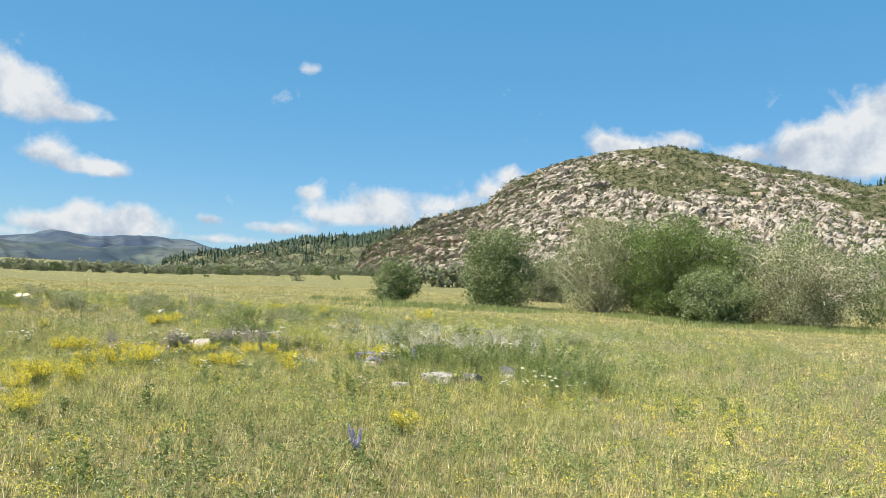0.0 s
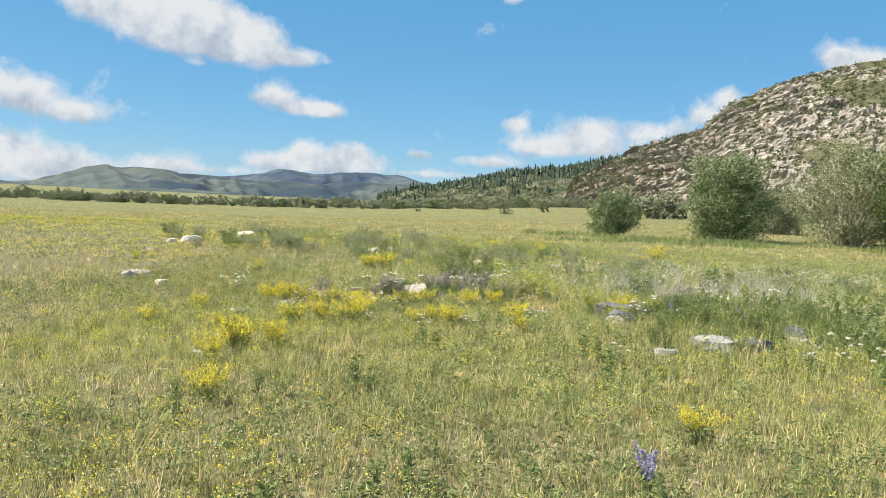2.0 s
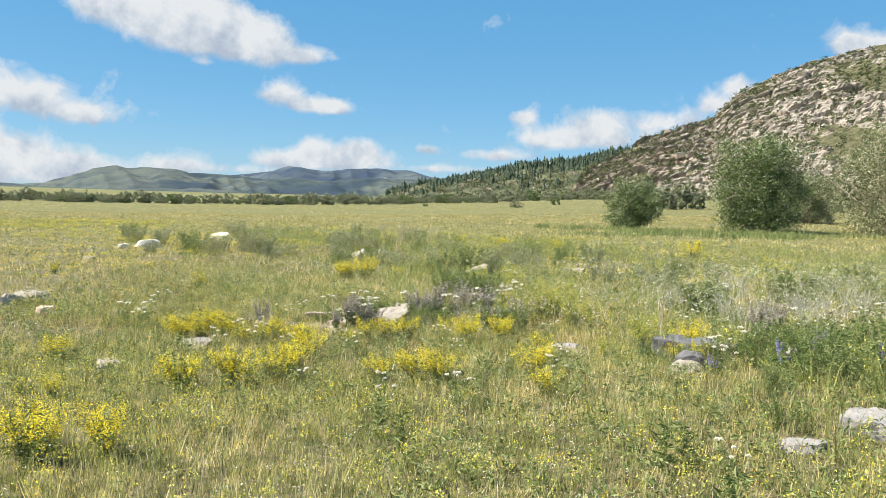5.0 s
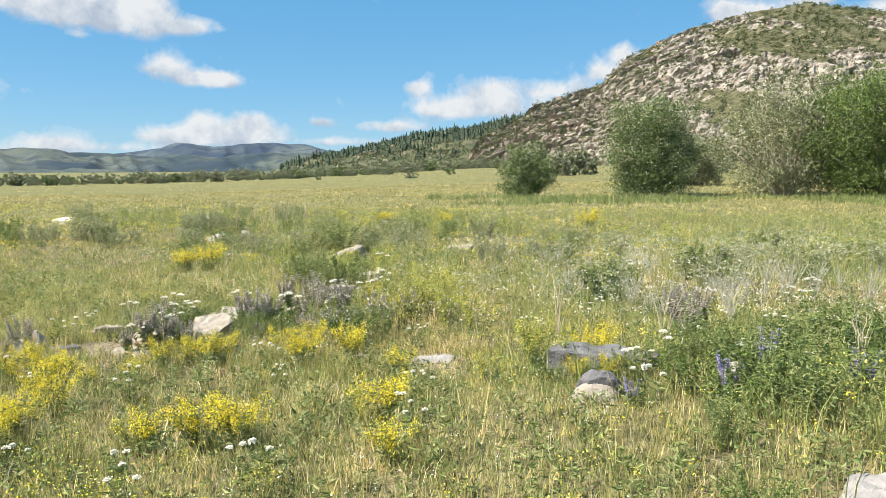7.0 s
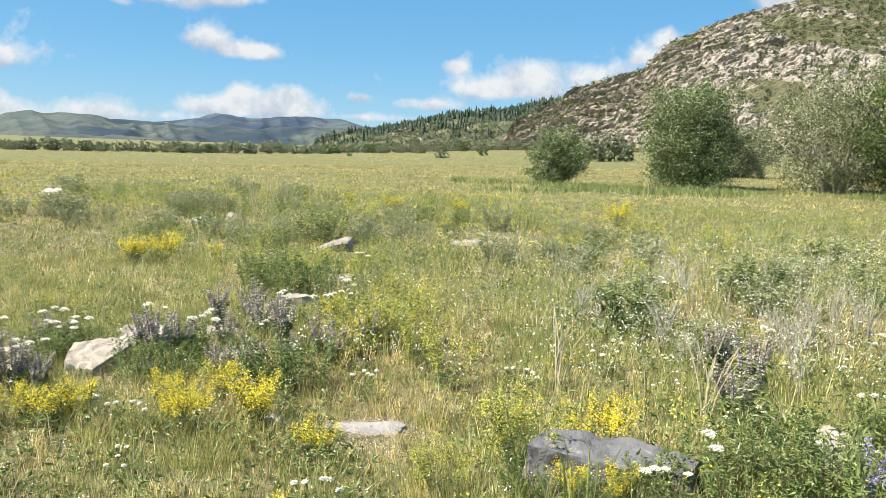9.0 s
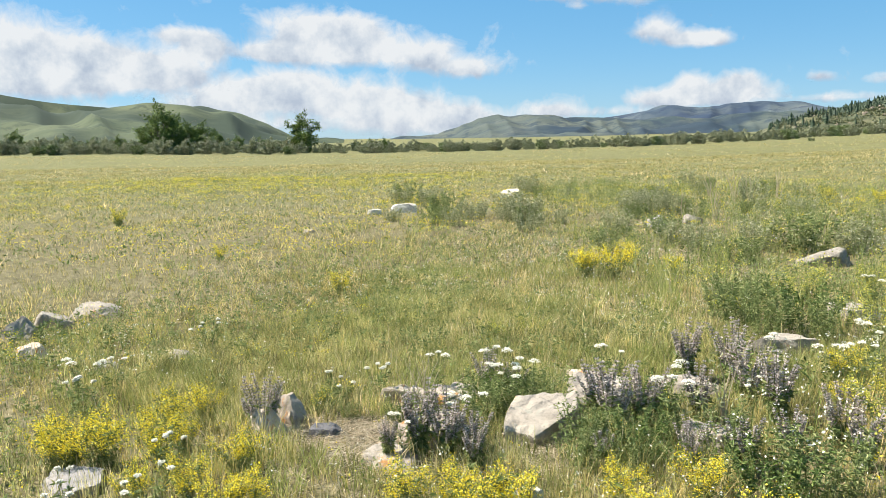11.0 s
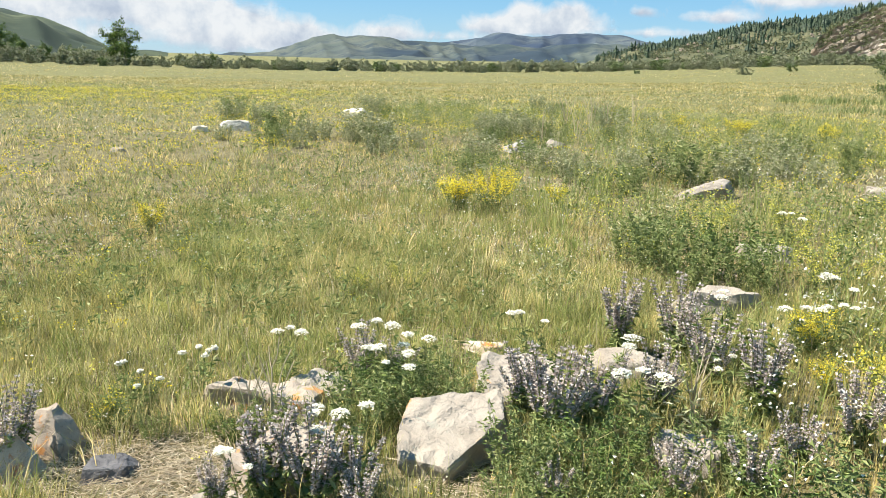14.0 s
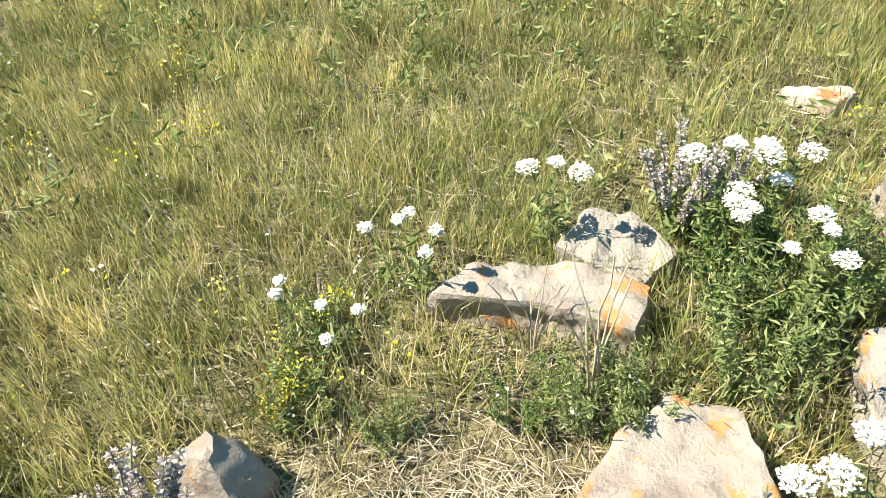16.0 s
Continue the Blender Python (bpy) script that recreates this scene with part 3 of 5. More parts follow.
def pine_slope():
    az, el = [-24, -21, -18.8, -18.2, -12.6, -8.8, -4.8, -2, 4], [-1.0, -0.2, 0.3, 0.7, 1.75, 2.5, 3.2, 3.4, 3.0]
    m = slope_mat("pine_slope_turf", (0.06, 0.07, 0.032), (0.13, 0.12, 0.065), (0.03, 0.042, 0.02), 0.05)
    hill = tagged(new("pine_hill"), "low hillside with pine wood along its crest", "hill")
    me, G = polar_slope("slope", m, az, el, 330, 640, (120, 40), 6, shape=0.9)
    part("slope", me, hill, "grassy lower slope with scattered rocks")
    n = 4600
    a = rng.uniform(-20.5, 2, n)
    s = np.clip(1.03 - rng.exponential(0.14, n), 0.3, 1.06)
    S = Soup()
    conifer_soup(S, sample_grid(G, a, s), np.clip(rng.lognormal(1.25, 0.35, n), 1.6, 6.5))
    tagged(part("pine_wood", S.mesh("pine_wood", M_PINE), hill, "dense dark green pines"), kind="stuff")
    n = 1500
    q = sample_grid(G, rng.uniform(-20, 1, n), rng.uniform(0.02, 0.75, n))
    q = q.repeat(14, 0) + rng.normal(0, 1, (n * 14, 3)) * rng.uniform(0.5, 1.6, (n, 1)).repeat(14, 0) * [1.3, 1.3, 0.6] + [0, 0, 0.7]
    S = Soup()
    S.leaves(q, rand_dirs(len(q), 0.6), rng.uniform(0.7, 1.5, len(q)), 0.7)
    tagged(part("scrub", S.mesh("scrub", M_FARSCRUB), hill, "brownish green scrub on the lower slope"), kind="stuff")
    n = 160
    S = Soup()
    p = sample_grid(G, rng.uniform(-19, 0, n), rng.uniform(0.1, 0.9, n))
    for j in range(2):
        q = p + rng.normal(0, 0.8, (n, 3))
        w = rng.uniform(0.5, 1.5, n)[:, None]
        V = np.stack([q + [-1, 0, 0] * w, q + [1, 0, 0] * w, q + [0, -0.8, 0] * w, q + [0.1, 0, 0.9] * w, q + [0, 0.9, 0] * w], 1).reshape(-1, 3)
        k = np.arange(n)[:, None] * 5
        S.add(V, np.concatenate([k + [0, 2, 3], k + [2, 1, 3], k + [1, 4, 3], k + [4, 0, 3]], 0))
    tagged(part("boulder_field", S.mesh("boulder_field", M_CLIFF), hill, "pale boulders among the pines"), kind="stuff")
    # a second wooded crest behind the rocky hill
    az, el = [22, 25, 27.4, 32, 40, 50], [6.0, 7.6, 7.9, 8.1, 7, 4]
    hill = tagged(new("wooded_ridge"), "far ridge with dark pines along the top", "hill")
    me, G = polar_slope("slope", m, az, el, 420, 620, (60, 20), 5)
    part("slope", me, hill, "grassy ridge")
    S = Soup()
    n = 260
    conifer_soup(S, sample_grid(G, rng.uniform(23, 48, n), rng.uniform(0.8, 1.03, n)), rng.uniform(4, 7, n))
    tagged(part("pine_wood", S.mesh("pine_wood", M_PINE), hill, "dark pines"), kind="stuff")


pine_slope()


def shrub(name, w, h, leaf, n_leaves, label, category="shrub", leaf_l=0.09, twigs=14, wood=M_BARK, droop=0.0, lean=0.0, depth=None, bare=0.0):
    """A many-stemmed shrub: curved stems, forking twigs and a ragged crown of single leaves gathered in sprays."""
    ob = tagged(new(name), label, category)
    S = Soup()
    depth = depth or w * 0.8
    tips = []
    for i in range(twigs):
        a, out = rng.uniform(0, 2 * np.pi), rng.uniform(0.15, 1.0) ** 0.7
        end = np.array([np.cos(a) * w * 0.5 * out + lean * h, np.sin(a) * depth * 0.5 * out, h * rng.uniform(0.55, 0.96) * (1 - 0.35 * out * out)])
        base = np.array([np.cos(a) * w * 0.06, np.sin(a) * depth * 0.06, -0.05])
        mid = base * 0.5 + end * 0.5 + np.array([0, 0, h * 0.10]) + rng.normal(0, 0.05 * h, 3)
        t = np.linspace(0, 1, 7)[:, None]
        pts = (1 - t) ** 2 * base + 2 * t * (1 - t) * mid + t * t * end
        S.tube(pts, 0.012 * h + 0.01, 0.004 * h, 5)
        tips.append(pts)
        for _ in range(5):
            u = rng.integers(2, 7)
            e = pts[u] + rand_dirs(1, 0.6)[0] * h * rng.uniform(0.12, 0.30)
            e[2] = max(e[2], 0.12 * h)
            q = np.linspace(0, 1, 4)[:, None]
            tw = pts[u] * (1 - q) + e * q + np.array([0, 0, 0.04 * h]) * np.sin(q * np.pi)
            S.tube(tw, 0.005 * h, 0.0015 * h, 3)
            tips.append(tw)
    part("trunk", S.mesh("trunk", wood), ob, "many-stemmed branching wood")
    # sprays of leaves round points spread through the crown's shell
    k = max(30, n_leaves // 85)
    C = []
    for pts in tips:
        C.append(pts[len(pts) // 2:])
    C = np.concatenate(C)
    D = rand_dirs(k)
    lump = 0.98 + 0.24 * np.sin(D[:, 0] * 5 + w) * np.cos(D[:, 1] * 4 + h) + 0.16 * np.sin(D[:, 2] * 9 + 2 * w)
    hang = np.where(D[:, 2] < 0, (1 - np.abs(D[:, 2]) ** 3) ** 0.33 / (np.hypot(D[:, 0], D[:, 1]) + 0.05), 1.0)
    D[:, :2] *= np.clip(hang, 1, 3)[:, None]
    rad = rng.uniform(0.3, 1.0, k) ** 0.5 * lump
    shell = np.stack([D[:, 0] * w * 0.48 * rad + lean * h * 0.6, D[:, 1] * depth * 0.48 * rad, h * 0.46 + D[:, 2] * h * 0.5 * rad], 1)
    low = shell[:, 2] < 0.06 * h
    shell[low, 2] = h * rng.uniform(0.05, 0.3, low.sum())
    a, o = rng.uniform(0, 2 * np.pi, k // 4), rng.uniform(0.12, 0.36, k // 4)
    skirt = np.stack([np.cos(a) * o * w, np.sin(a) * o * depth, h * rng.uniform(0.03, 0.22, k // 4)], 1)
    C = np.concatenate([C[rng.integers(0, len(C), k // 2)], shell, skirt])
    C = C[rng.uniform(0, 1, len(C)) > bare]
    per = max(4, n_leaves // len(C))
    axis = rand_dirs(len(C), 0.8)
    P = np.repeat(C, per, 0) + rng.normal(0, 1, (len(C) * per, 3)) * h * 0.036 + np.repeat(axis, per, 0) * rng.uniform(-0.07, 0.09, (len(C) * per, 1)) * h
    P[:, 2] = np.maximum(P[:, 2], 0.02)
    L = Soup()
    dirs = np.repeat(axis, per, 0) + rand_dirs(len(P)) * 0.9 - np.array([0, 0, droop])
    L.leaves(P, dirs, leaf_l * rng.uniform(0.7, 1.6, len(P)), leaf_l * 0.5 * rng.uniform(0.7, 1.3, len(P)))
    part("crown", L.mesh("crown", leaf), ob)
    return ob


def put(ob, x, y, turn=0, scale=1.0, dz=0.0):
    ob.matrix_basis = pose(x, y, float(ground_z(x, y)) + dz, 0, 0, turn) @ Matrix.Diagonal((scale, scale, scale, 1))
    return ob


put(shrub("willow_bush", 2.6, 2.5, M_WILLOW, 20150, "small rounded willow bush with silvery green leaves", leaf_l=0.081), -1.6, 44.5)
put(shrub("willow_bush", 4.3, 4.8, M_WILLOW, 40300, "tall rounded willow bush with grey-green leaves", leaf_l=0.096, twigs=22), 4.2, 45.0)
put(shrub("willow_thicket", 6.0, 5.2, M_WILLOW_PALE, 34100, "spreading pale willow with bare lower branches", leaf_l=0.096, twigs=26, wood=M_PALEWOOD), 10.2, 45.0)
put(shrub("alder_tree", 7.8, 6.0, M_DARKLEAF, 58900, "broad dense dark green bushy tree", "tree", leaf_l=0.104, twigs=26), 14.2, 44.0)
put(shrub("willow_bush", 4.4, 3.0, M_WILLOW, 21700, "low yellow-green willow in front of the dark tree", leaf_l=0.089), 15.0, 40.0)
put(shrub("willow_bush", 5.5, 4.8, M_WILLOW, 27900, "grey-green willow behind the pale thicket", leaf_l=0.096, twigs=20), 17.8, 44.5)
put(shrub("larch_tree", 2.6, 7.6, M_WILLOW, 10850, "slender upright larch behind the willows", "tree", leaf_l=0.118, twigs=14), 25.5, 55.0)
put(shrub("willow_bush", 4.5, 3.4, M_WILLOW_PALE, 13950, "brownish willow behind the tall bush", leaf_l=0.104, twigs=16), 8.4, 60.0)
put(shrub("willow_thicket", 8.2, 5.0, M_WILLOW_PALE, 37200, "pale wide willow thicket with bleached dead twigs", leaf_l=0.096, twigs=30, wood=M_PALEWOOD), 20.0, 42.0, 40)
put(shrub("willow_thicket", 8.5, 5.6, M_WILLOW, 27900, "wide grey-green willow thicket by the meadow", leaf_l=0.104, twigs=26, wood=M_PALEWOOD), 26.0, 41.5, 10)


def hedge():
    """The far line of shrubs and trees along the meadow's edge."""
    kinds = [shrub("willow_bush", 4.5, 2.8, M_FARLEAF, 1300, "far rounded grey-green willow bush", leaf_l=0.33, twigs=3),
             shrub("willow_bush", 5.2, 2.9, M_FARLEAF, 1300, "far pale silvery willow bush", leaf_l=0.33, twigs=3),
             shrub("willow_bush", 3.6, 2.4, M_WILLOW, 1200, "far dark green bush", leaf_l=0.32, twigs=3)]
    tree = shrub("poplar_tree", 5.0, 9.0, M_DARKLEAF, 4000, "far tall dark green tree at the meadow's edge", "tree", leaf_l=0.5, twigs=7, depth=5.0)
    first = set()

    def place(src, az, r, sc, group):
        x, y = r * math.sin(radians(az)), r * math.cos(radians(az))
        m = pose(x, y, float(ground_z(x, y)) - 0.1, 0, 0, rng.uniform(0, 360)) @ Matrix.Diagonal((sc, sc, sc, 1))
        if src.name not in first:
            first.add(src.name)
            src.matrix_basis = m
            tagged(src, group=group)
        else:
            c = copy_thing(src, Matrix.Identity(4))
            c.matrix_basis = m
            tagged(c, group=group)
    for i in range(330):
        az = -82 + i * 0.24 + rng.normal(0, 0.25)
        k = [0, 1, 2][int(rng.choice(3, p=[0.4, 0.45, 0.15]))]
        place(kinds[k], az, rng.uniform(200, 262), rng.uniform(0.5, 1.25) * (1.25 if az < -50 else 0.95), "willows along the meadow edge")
    for az, r, sc in ((-50.6, 232, 1.2), (-59.6, 235, 1.45), (-58.9, 240, 1.1), (-58.0, 236, 0.95), (-57.2, 238, 0.95), (-60.6, 240, 0.95), (-56.3, 250, 0.7), (-45.2, 250, 0.42), (-46.1, 248, 0.40),
                      (-62.5, 250, 0.55), (-64, 255, 0.5), (-65.6, 255, 0.55), (-55, 250, 0.55), (-68.5, 260, 0.7), (-53.6, 252, 0.5), (-71, 256, 0.5), (-47.2, 252, 0.36)):
        place(tree, az, r, sc, "trees along the meadow edge")
    # loose bushes in the meadow before the hill's foot
    for az, r, sc, k in ((-12.5, 170, 0.8, 0), (-11.3, 182, 1.0, 1), (-8.5, 175, 0.9, 1), (-6.6, 230, 1.0, 2), (-5.2, 235, 1.1, 2), (-9.6, 200, 1.1, 2), (-13.4, 215, 1.5, 0), (-10.4, 220, 1.3, 0), (-7.6, 240, 1.2, 2), (-4.0, 240, 1.1, 2),
                         (-2.5, 90, 1.0, 1), (-0.6, 92, 1.0, 1), (0.8, 95, 1.1, 0), (6.9, 100, 1.6, 1), (8.4, 105, 1.5, 0), (9.9, 104, 1.6, 1), (-8.0, 120, 0.45, 2), (-10.5, 105, 0.4, 0), (-17.0, 140, 0.3, 2)):
        place(kinds[k], az, r, sc, "bushes before the hill")


hedge()


# ---- clouds ----
def cloud(puffs, label, far=3900.0, thin=1.0):
    """One cloud as a bowed backdrop sheet; puffs: bearing, elevation, half width and half height in degrees."""
    P = np.array(puffs, float)
    a0, a1 = (P[:, 0] - P[:, 2]).min() - 1.2, (P[:, 0] + P[:, 2]).max() + 1.2
    e0, e1 = (P[:, 1] - P[:, 3]).min() - 0.8, (P[:, 1] + P[:, 3]).max() + 0.8
    na, ne = int((a1 - a0) / 0.2) + 2, int((e1 - e0) / 0.2) + 2
    A, E = np.meshgrid(np.linspace(a0, a1, na), np.linspace(e0, e1, ne), indexing="ij")
    q = ((A[..., None] - P[:, 0]) / P[:, 2]) ** 2 + ((E[..., None] - P[:, 1]) / P[:, 3]) ** 2
    body = np.clip(np.exp(-1.1 * q).sum(-1), 0, 1.25) * thin
    w = np.exp(-1.5 * q) + 1e-6
    rise = (w * (E[..., None] - P[:, 1]) / P[:, 3]).sum(-1) / w.sum(-1) * 0.38 + 0.55
    edge = np.minimum.reduce([(A - a0), (a1 - A), (E - e0), (e1 - E)])
    a, e = np.radians(A), np.radians(E)
    V = np.stack([far * np.sin(a) * np.cos(e), far * np.cos(a) * np.cos(e), far * np.sin(e) + 1.5], -1).reshape(-1, 3)
    i, j = np.meshgrid(np.arange(na - 1), np.arange(ne - 1), indexing="ij")
    k = (i * ne + j).ravel()[:, None]
    me = tri_mesh("cloud", V, np.concatenate([k + [0, ne, ne + 1], k + [0, ne + 1, 1]], 0), M_CLOUD, None, True)
    me.attributes.new("body", "FLOAT", "POINT").data.foreach_set("value", body.ravel().astype(np.float32))
    col = np.stack([rise.ravel()] * 3 + [np.clip(edge / 0.6, 0, 1).ravel()], 1).astype(np.float32)
    me.attributes.new("rise", "FLOAT_COLOR", "POINT").data.foreach_set("color", col.ravel())
    return tagged(new("backdrop_cloud", me), label, "cloud", kind="structure")


cloud([(-39.8, 12.0, 2.6, 1.9), (-36, 12.2, 3.0, 2.1), (-32.6, 11.2, 2.8, 2.1), (-29.3, 10.0, 2.5, 1.7), (-26.2, 9.4, 2.0, 0.7), (-34, 10.2, 4, 1.3)], "large bright cumulus cloud with grey base", 3900)
cloud([(-28.2, 6.8, 1.5, 0.9), (-26, 6.1, 1.8, 0.8), (-24.2, 6.0, 1.3, 0.55)], "small white cumulus cloud", 3950)
cloud([(-25.6, 3.3, 1.2, 0.75), (-22.4, 3.2, 1.3, 0.9), (-23.5, 2.3, 4.2, 0.9), (-27.5, 2.2, 2.4, 0.7)], "low white cumulus clouds over the mountains", 4000)
cloud([(-6.0, 5.6, 2.4, 1.2), (-5.6, 4.3, 3.0, 0.9), (-9.5, 4.2, 2.6, 0.9), (-10.9, 5.7, 1.1, 0.6), (-1, 5.5, 2.6, 1.0), (-17.6, 3.3, 1.0, 0.4), (-13, 3, 3, 0.5)], "hazy white cloud bank beside the hill", 4050, 0.85)
cloud([(3.2, 7.9, 1.0, 0.8), (2.0, 6.6, 2.0, 0.8), (9.6, 10.4, 1.4, 1.0), (11.6, 9.9, 1.8, 0.8), (15.0, 10.6, 1.5, 0.8), (18.7, 9.8, 1.5, 0.7), (22.2, 10.4, 1.8, 1.3), (24.4, 10.5, 2.2, 1.6), (27, 11.6, 2.2, 2.2), (30, 11, 3, 2.4), (25, 9, 4, 1.2)], "bright cumulus clouds behind the hilltop", 4100)
cloud([(-71, 6.0, 4.0, 2.0), (-66, 5.2, 4.0, 1.9), (-61, 4.4, 4.2, 1.7), (-69, 4.2, 6, 1.6), (-77, 6, 5, 3), (-60, 7.0, 2.4, 0.6), (-58.2, 6.2, 1.4, 0.9)], "broad grey-white cumulus bank over the valley", 3900)
cloud([(-52, 7.4, 3.6, 1.3), (-48.5, 7.2, 3.2, 1.2), (-44, 5.6, 3.6, 1.3), (-40.5, 4.6, 2.2, 0.8), (-55, 5.9, 2.2, 0.7), (-50, 5.6, 4, 0.9)], "long ragged white cloud", 3950)
cloud([(-53.5, 3.6, 3.0, 1.4), (-49, 2.4, 5.0, 1.9), (-44.5, 1.5, 4.6, 1.7), (-58, 2.6, 4, 1.8), (-40.5, 1.0, 3.0, 1.0), (-35, 1.6, 2.5, 0.7)], "low white cloud bank over the far valley", 4000)
# pale band added as horizon haze, covering the sky's yellowish glow
cloud([(-66, 1.6, 7, 0.9), (-54, 1.0, 7, 0.8), (-42, 0.9, 7, 0.6), (-31, 1.5, 4, 0.5), (-17, 2.0, 4, 0.4)], "thin cloud and painted haze low over the horizon", 4300, 0.7)
cloud([(-11.6, 14.2, 1.1, 0.5), (-33, 8.6, 0.9, 0.4)], "faint small wisp of cloud", 4150, 0.55)


# ---- stones ----
def stone(x, y, w, d, h, turn, m, label, seed, tilt=(0, 0), sharp=9, flat=0.0, name="stone"):
    """A weathered boulder: a ball cut by random planes, pitted and chipped, part sunk in the turf."""
    r = random.Random(seed)
    bm = bmesh.new()
    bmesh.ops.create_icosphere(bm, subdivisions=5, radius=1.0)
    planes = [(Vector((0, 0, 1)), 0.62 - flat)] if flat else []
    for _ in range(sharp):
        v = Vector((r.gauss(0, 1), r.gauss(0, 1), r.gauss(0, 0.8))).normalized()
        planes.append((v, r.uniform(0.48, 0.8)))
    for v in bm.verts:
        for n, k in planes:
            e = v.co.dot(n) - k
            if e > 0:
                v.co -= n * e * 0.94
        p = v.co * 1.7 + Vector((seed * 3.1, 0, 0))
        v.co += v.co.normalized() * (0.09 * noise.noise(p) + 0.05 * noise.noise(p * 3.1) + 0.025 * noise.noise(p * 7.3) + 0.012 * noise.noise(p * 16))
    top = max(v.co.z for v in bm.verts)
    rx = max(abs(v.co.x) for v in bm.verts)
    ry = max(abs(v.co.y) for v in bm.verts)
    for v in bm.verts:
        v.co = Vector((v.co.x / rx * w / 2, v.co.y / ry * d / 2, v.co.z / top * h))
    me = bpy.data.meshes.new(name)
    bm.to_mesh(me)
    bm.free()
    me.materials.append(m)
    me.polygons.foreach_set("use_smooth", [True] * len(me.polygons))
    me.set_sharp_from_angle(angle=radians(32))
    ob = tagged(new(name, me), label, "stone")
    ob.matrix_basis = pose(x, y, float(ground_z(x, y)) - 0.02, tilt[0], tilt[1], turn)
    return ob


def slab(x, y, outline, h, turn, m, label, seed, tilt=(0, 0), taper=1.0):
    """A flat-topped block of rock on a rough outline, with broken edges."""
    r = random.Random(seed)
    bm = bmesh.new()
    low = [bm.verts.new((a * 1.06, b * 1.06, -0.06)) for a, b in outline]
    top = [bm.verts.new((a * taper, b * taper, h * r.uniform(0.94, 1.04))) for a, b in outline]
    bm.faces.new(top)
    for i in range(len(top)):
        k = (i + 1) % len(top)
        bm.faces.new((low[i], low[k], top[k], top[i]))
    bmesh.ops.triangulate(bm, faces=bm.faces[:])
    for _ in range(4):
        long = [e for e in bm.edges if e.calc_length() > 0.022]
        if long:
            bmesh.ops.subdivide_edges(bm, edges=long, cuts=1)
            bmesh.ops.triangulate(bm, faces=bm.faces[:])
    bmesh.ops.smooth_vert(bm, verts=bm.verts[:], factor=0.5, use_axis_x=True, use_axis_y=True, use_axis_z=True)
    bm.normal_update()
    for v in bm.verts:
        p = v.co * 7 + Vector((seed * 5.3, 0, 0))
        v.co += v.normal * (min(0.03, h * 0.12) * noise.noise(p * 0.7) + 0.016 * noise.noise(p * 2.7) + 0.006 * noise.noise(p * 6.5))
    me = bpy.data.meshes.new("stone")
    bm.to_mesh(me)
    bm.free()
    me.materials.append(m)
    me.polygons.foreach_set("use_smooth", [True] * len(me.polygons))
    me.set_sharp_from_angle(angle=radians(28))
    ob = tagged(new("stone", me), label, "stone")
    ob.matrix_basis = pose(x, y, float(ground_z(x, y)) - 0.04, tilt[0], tilt[1], turn)
    return ob


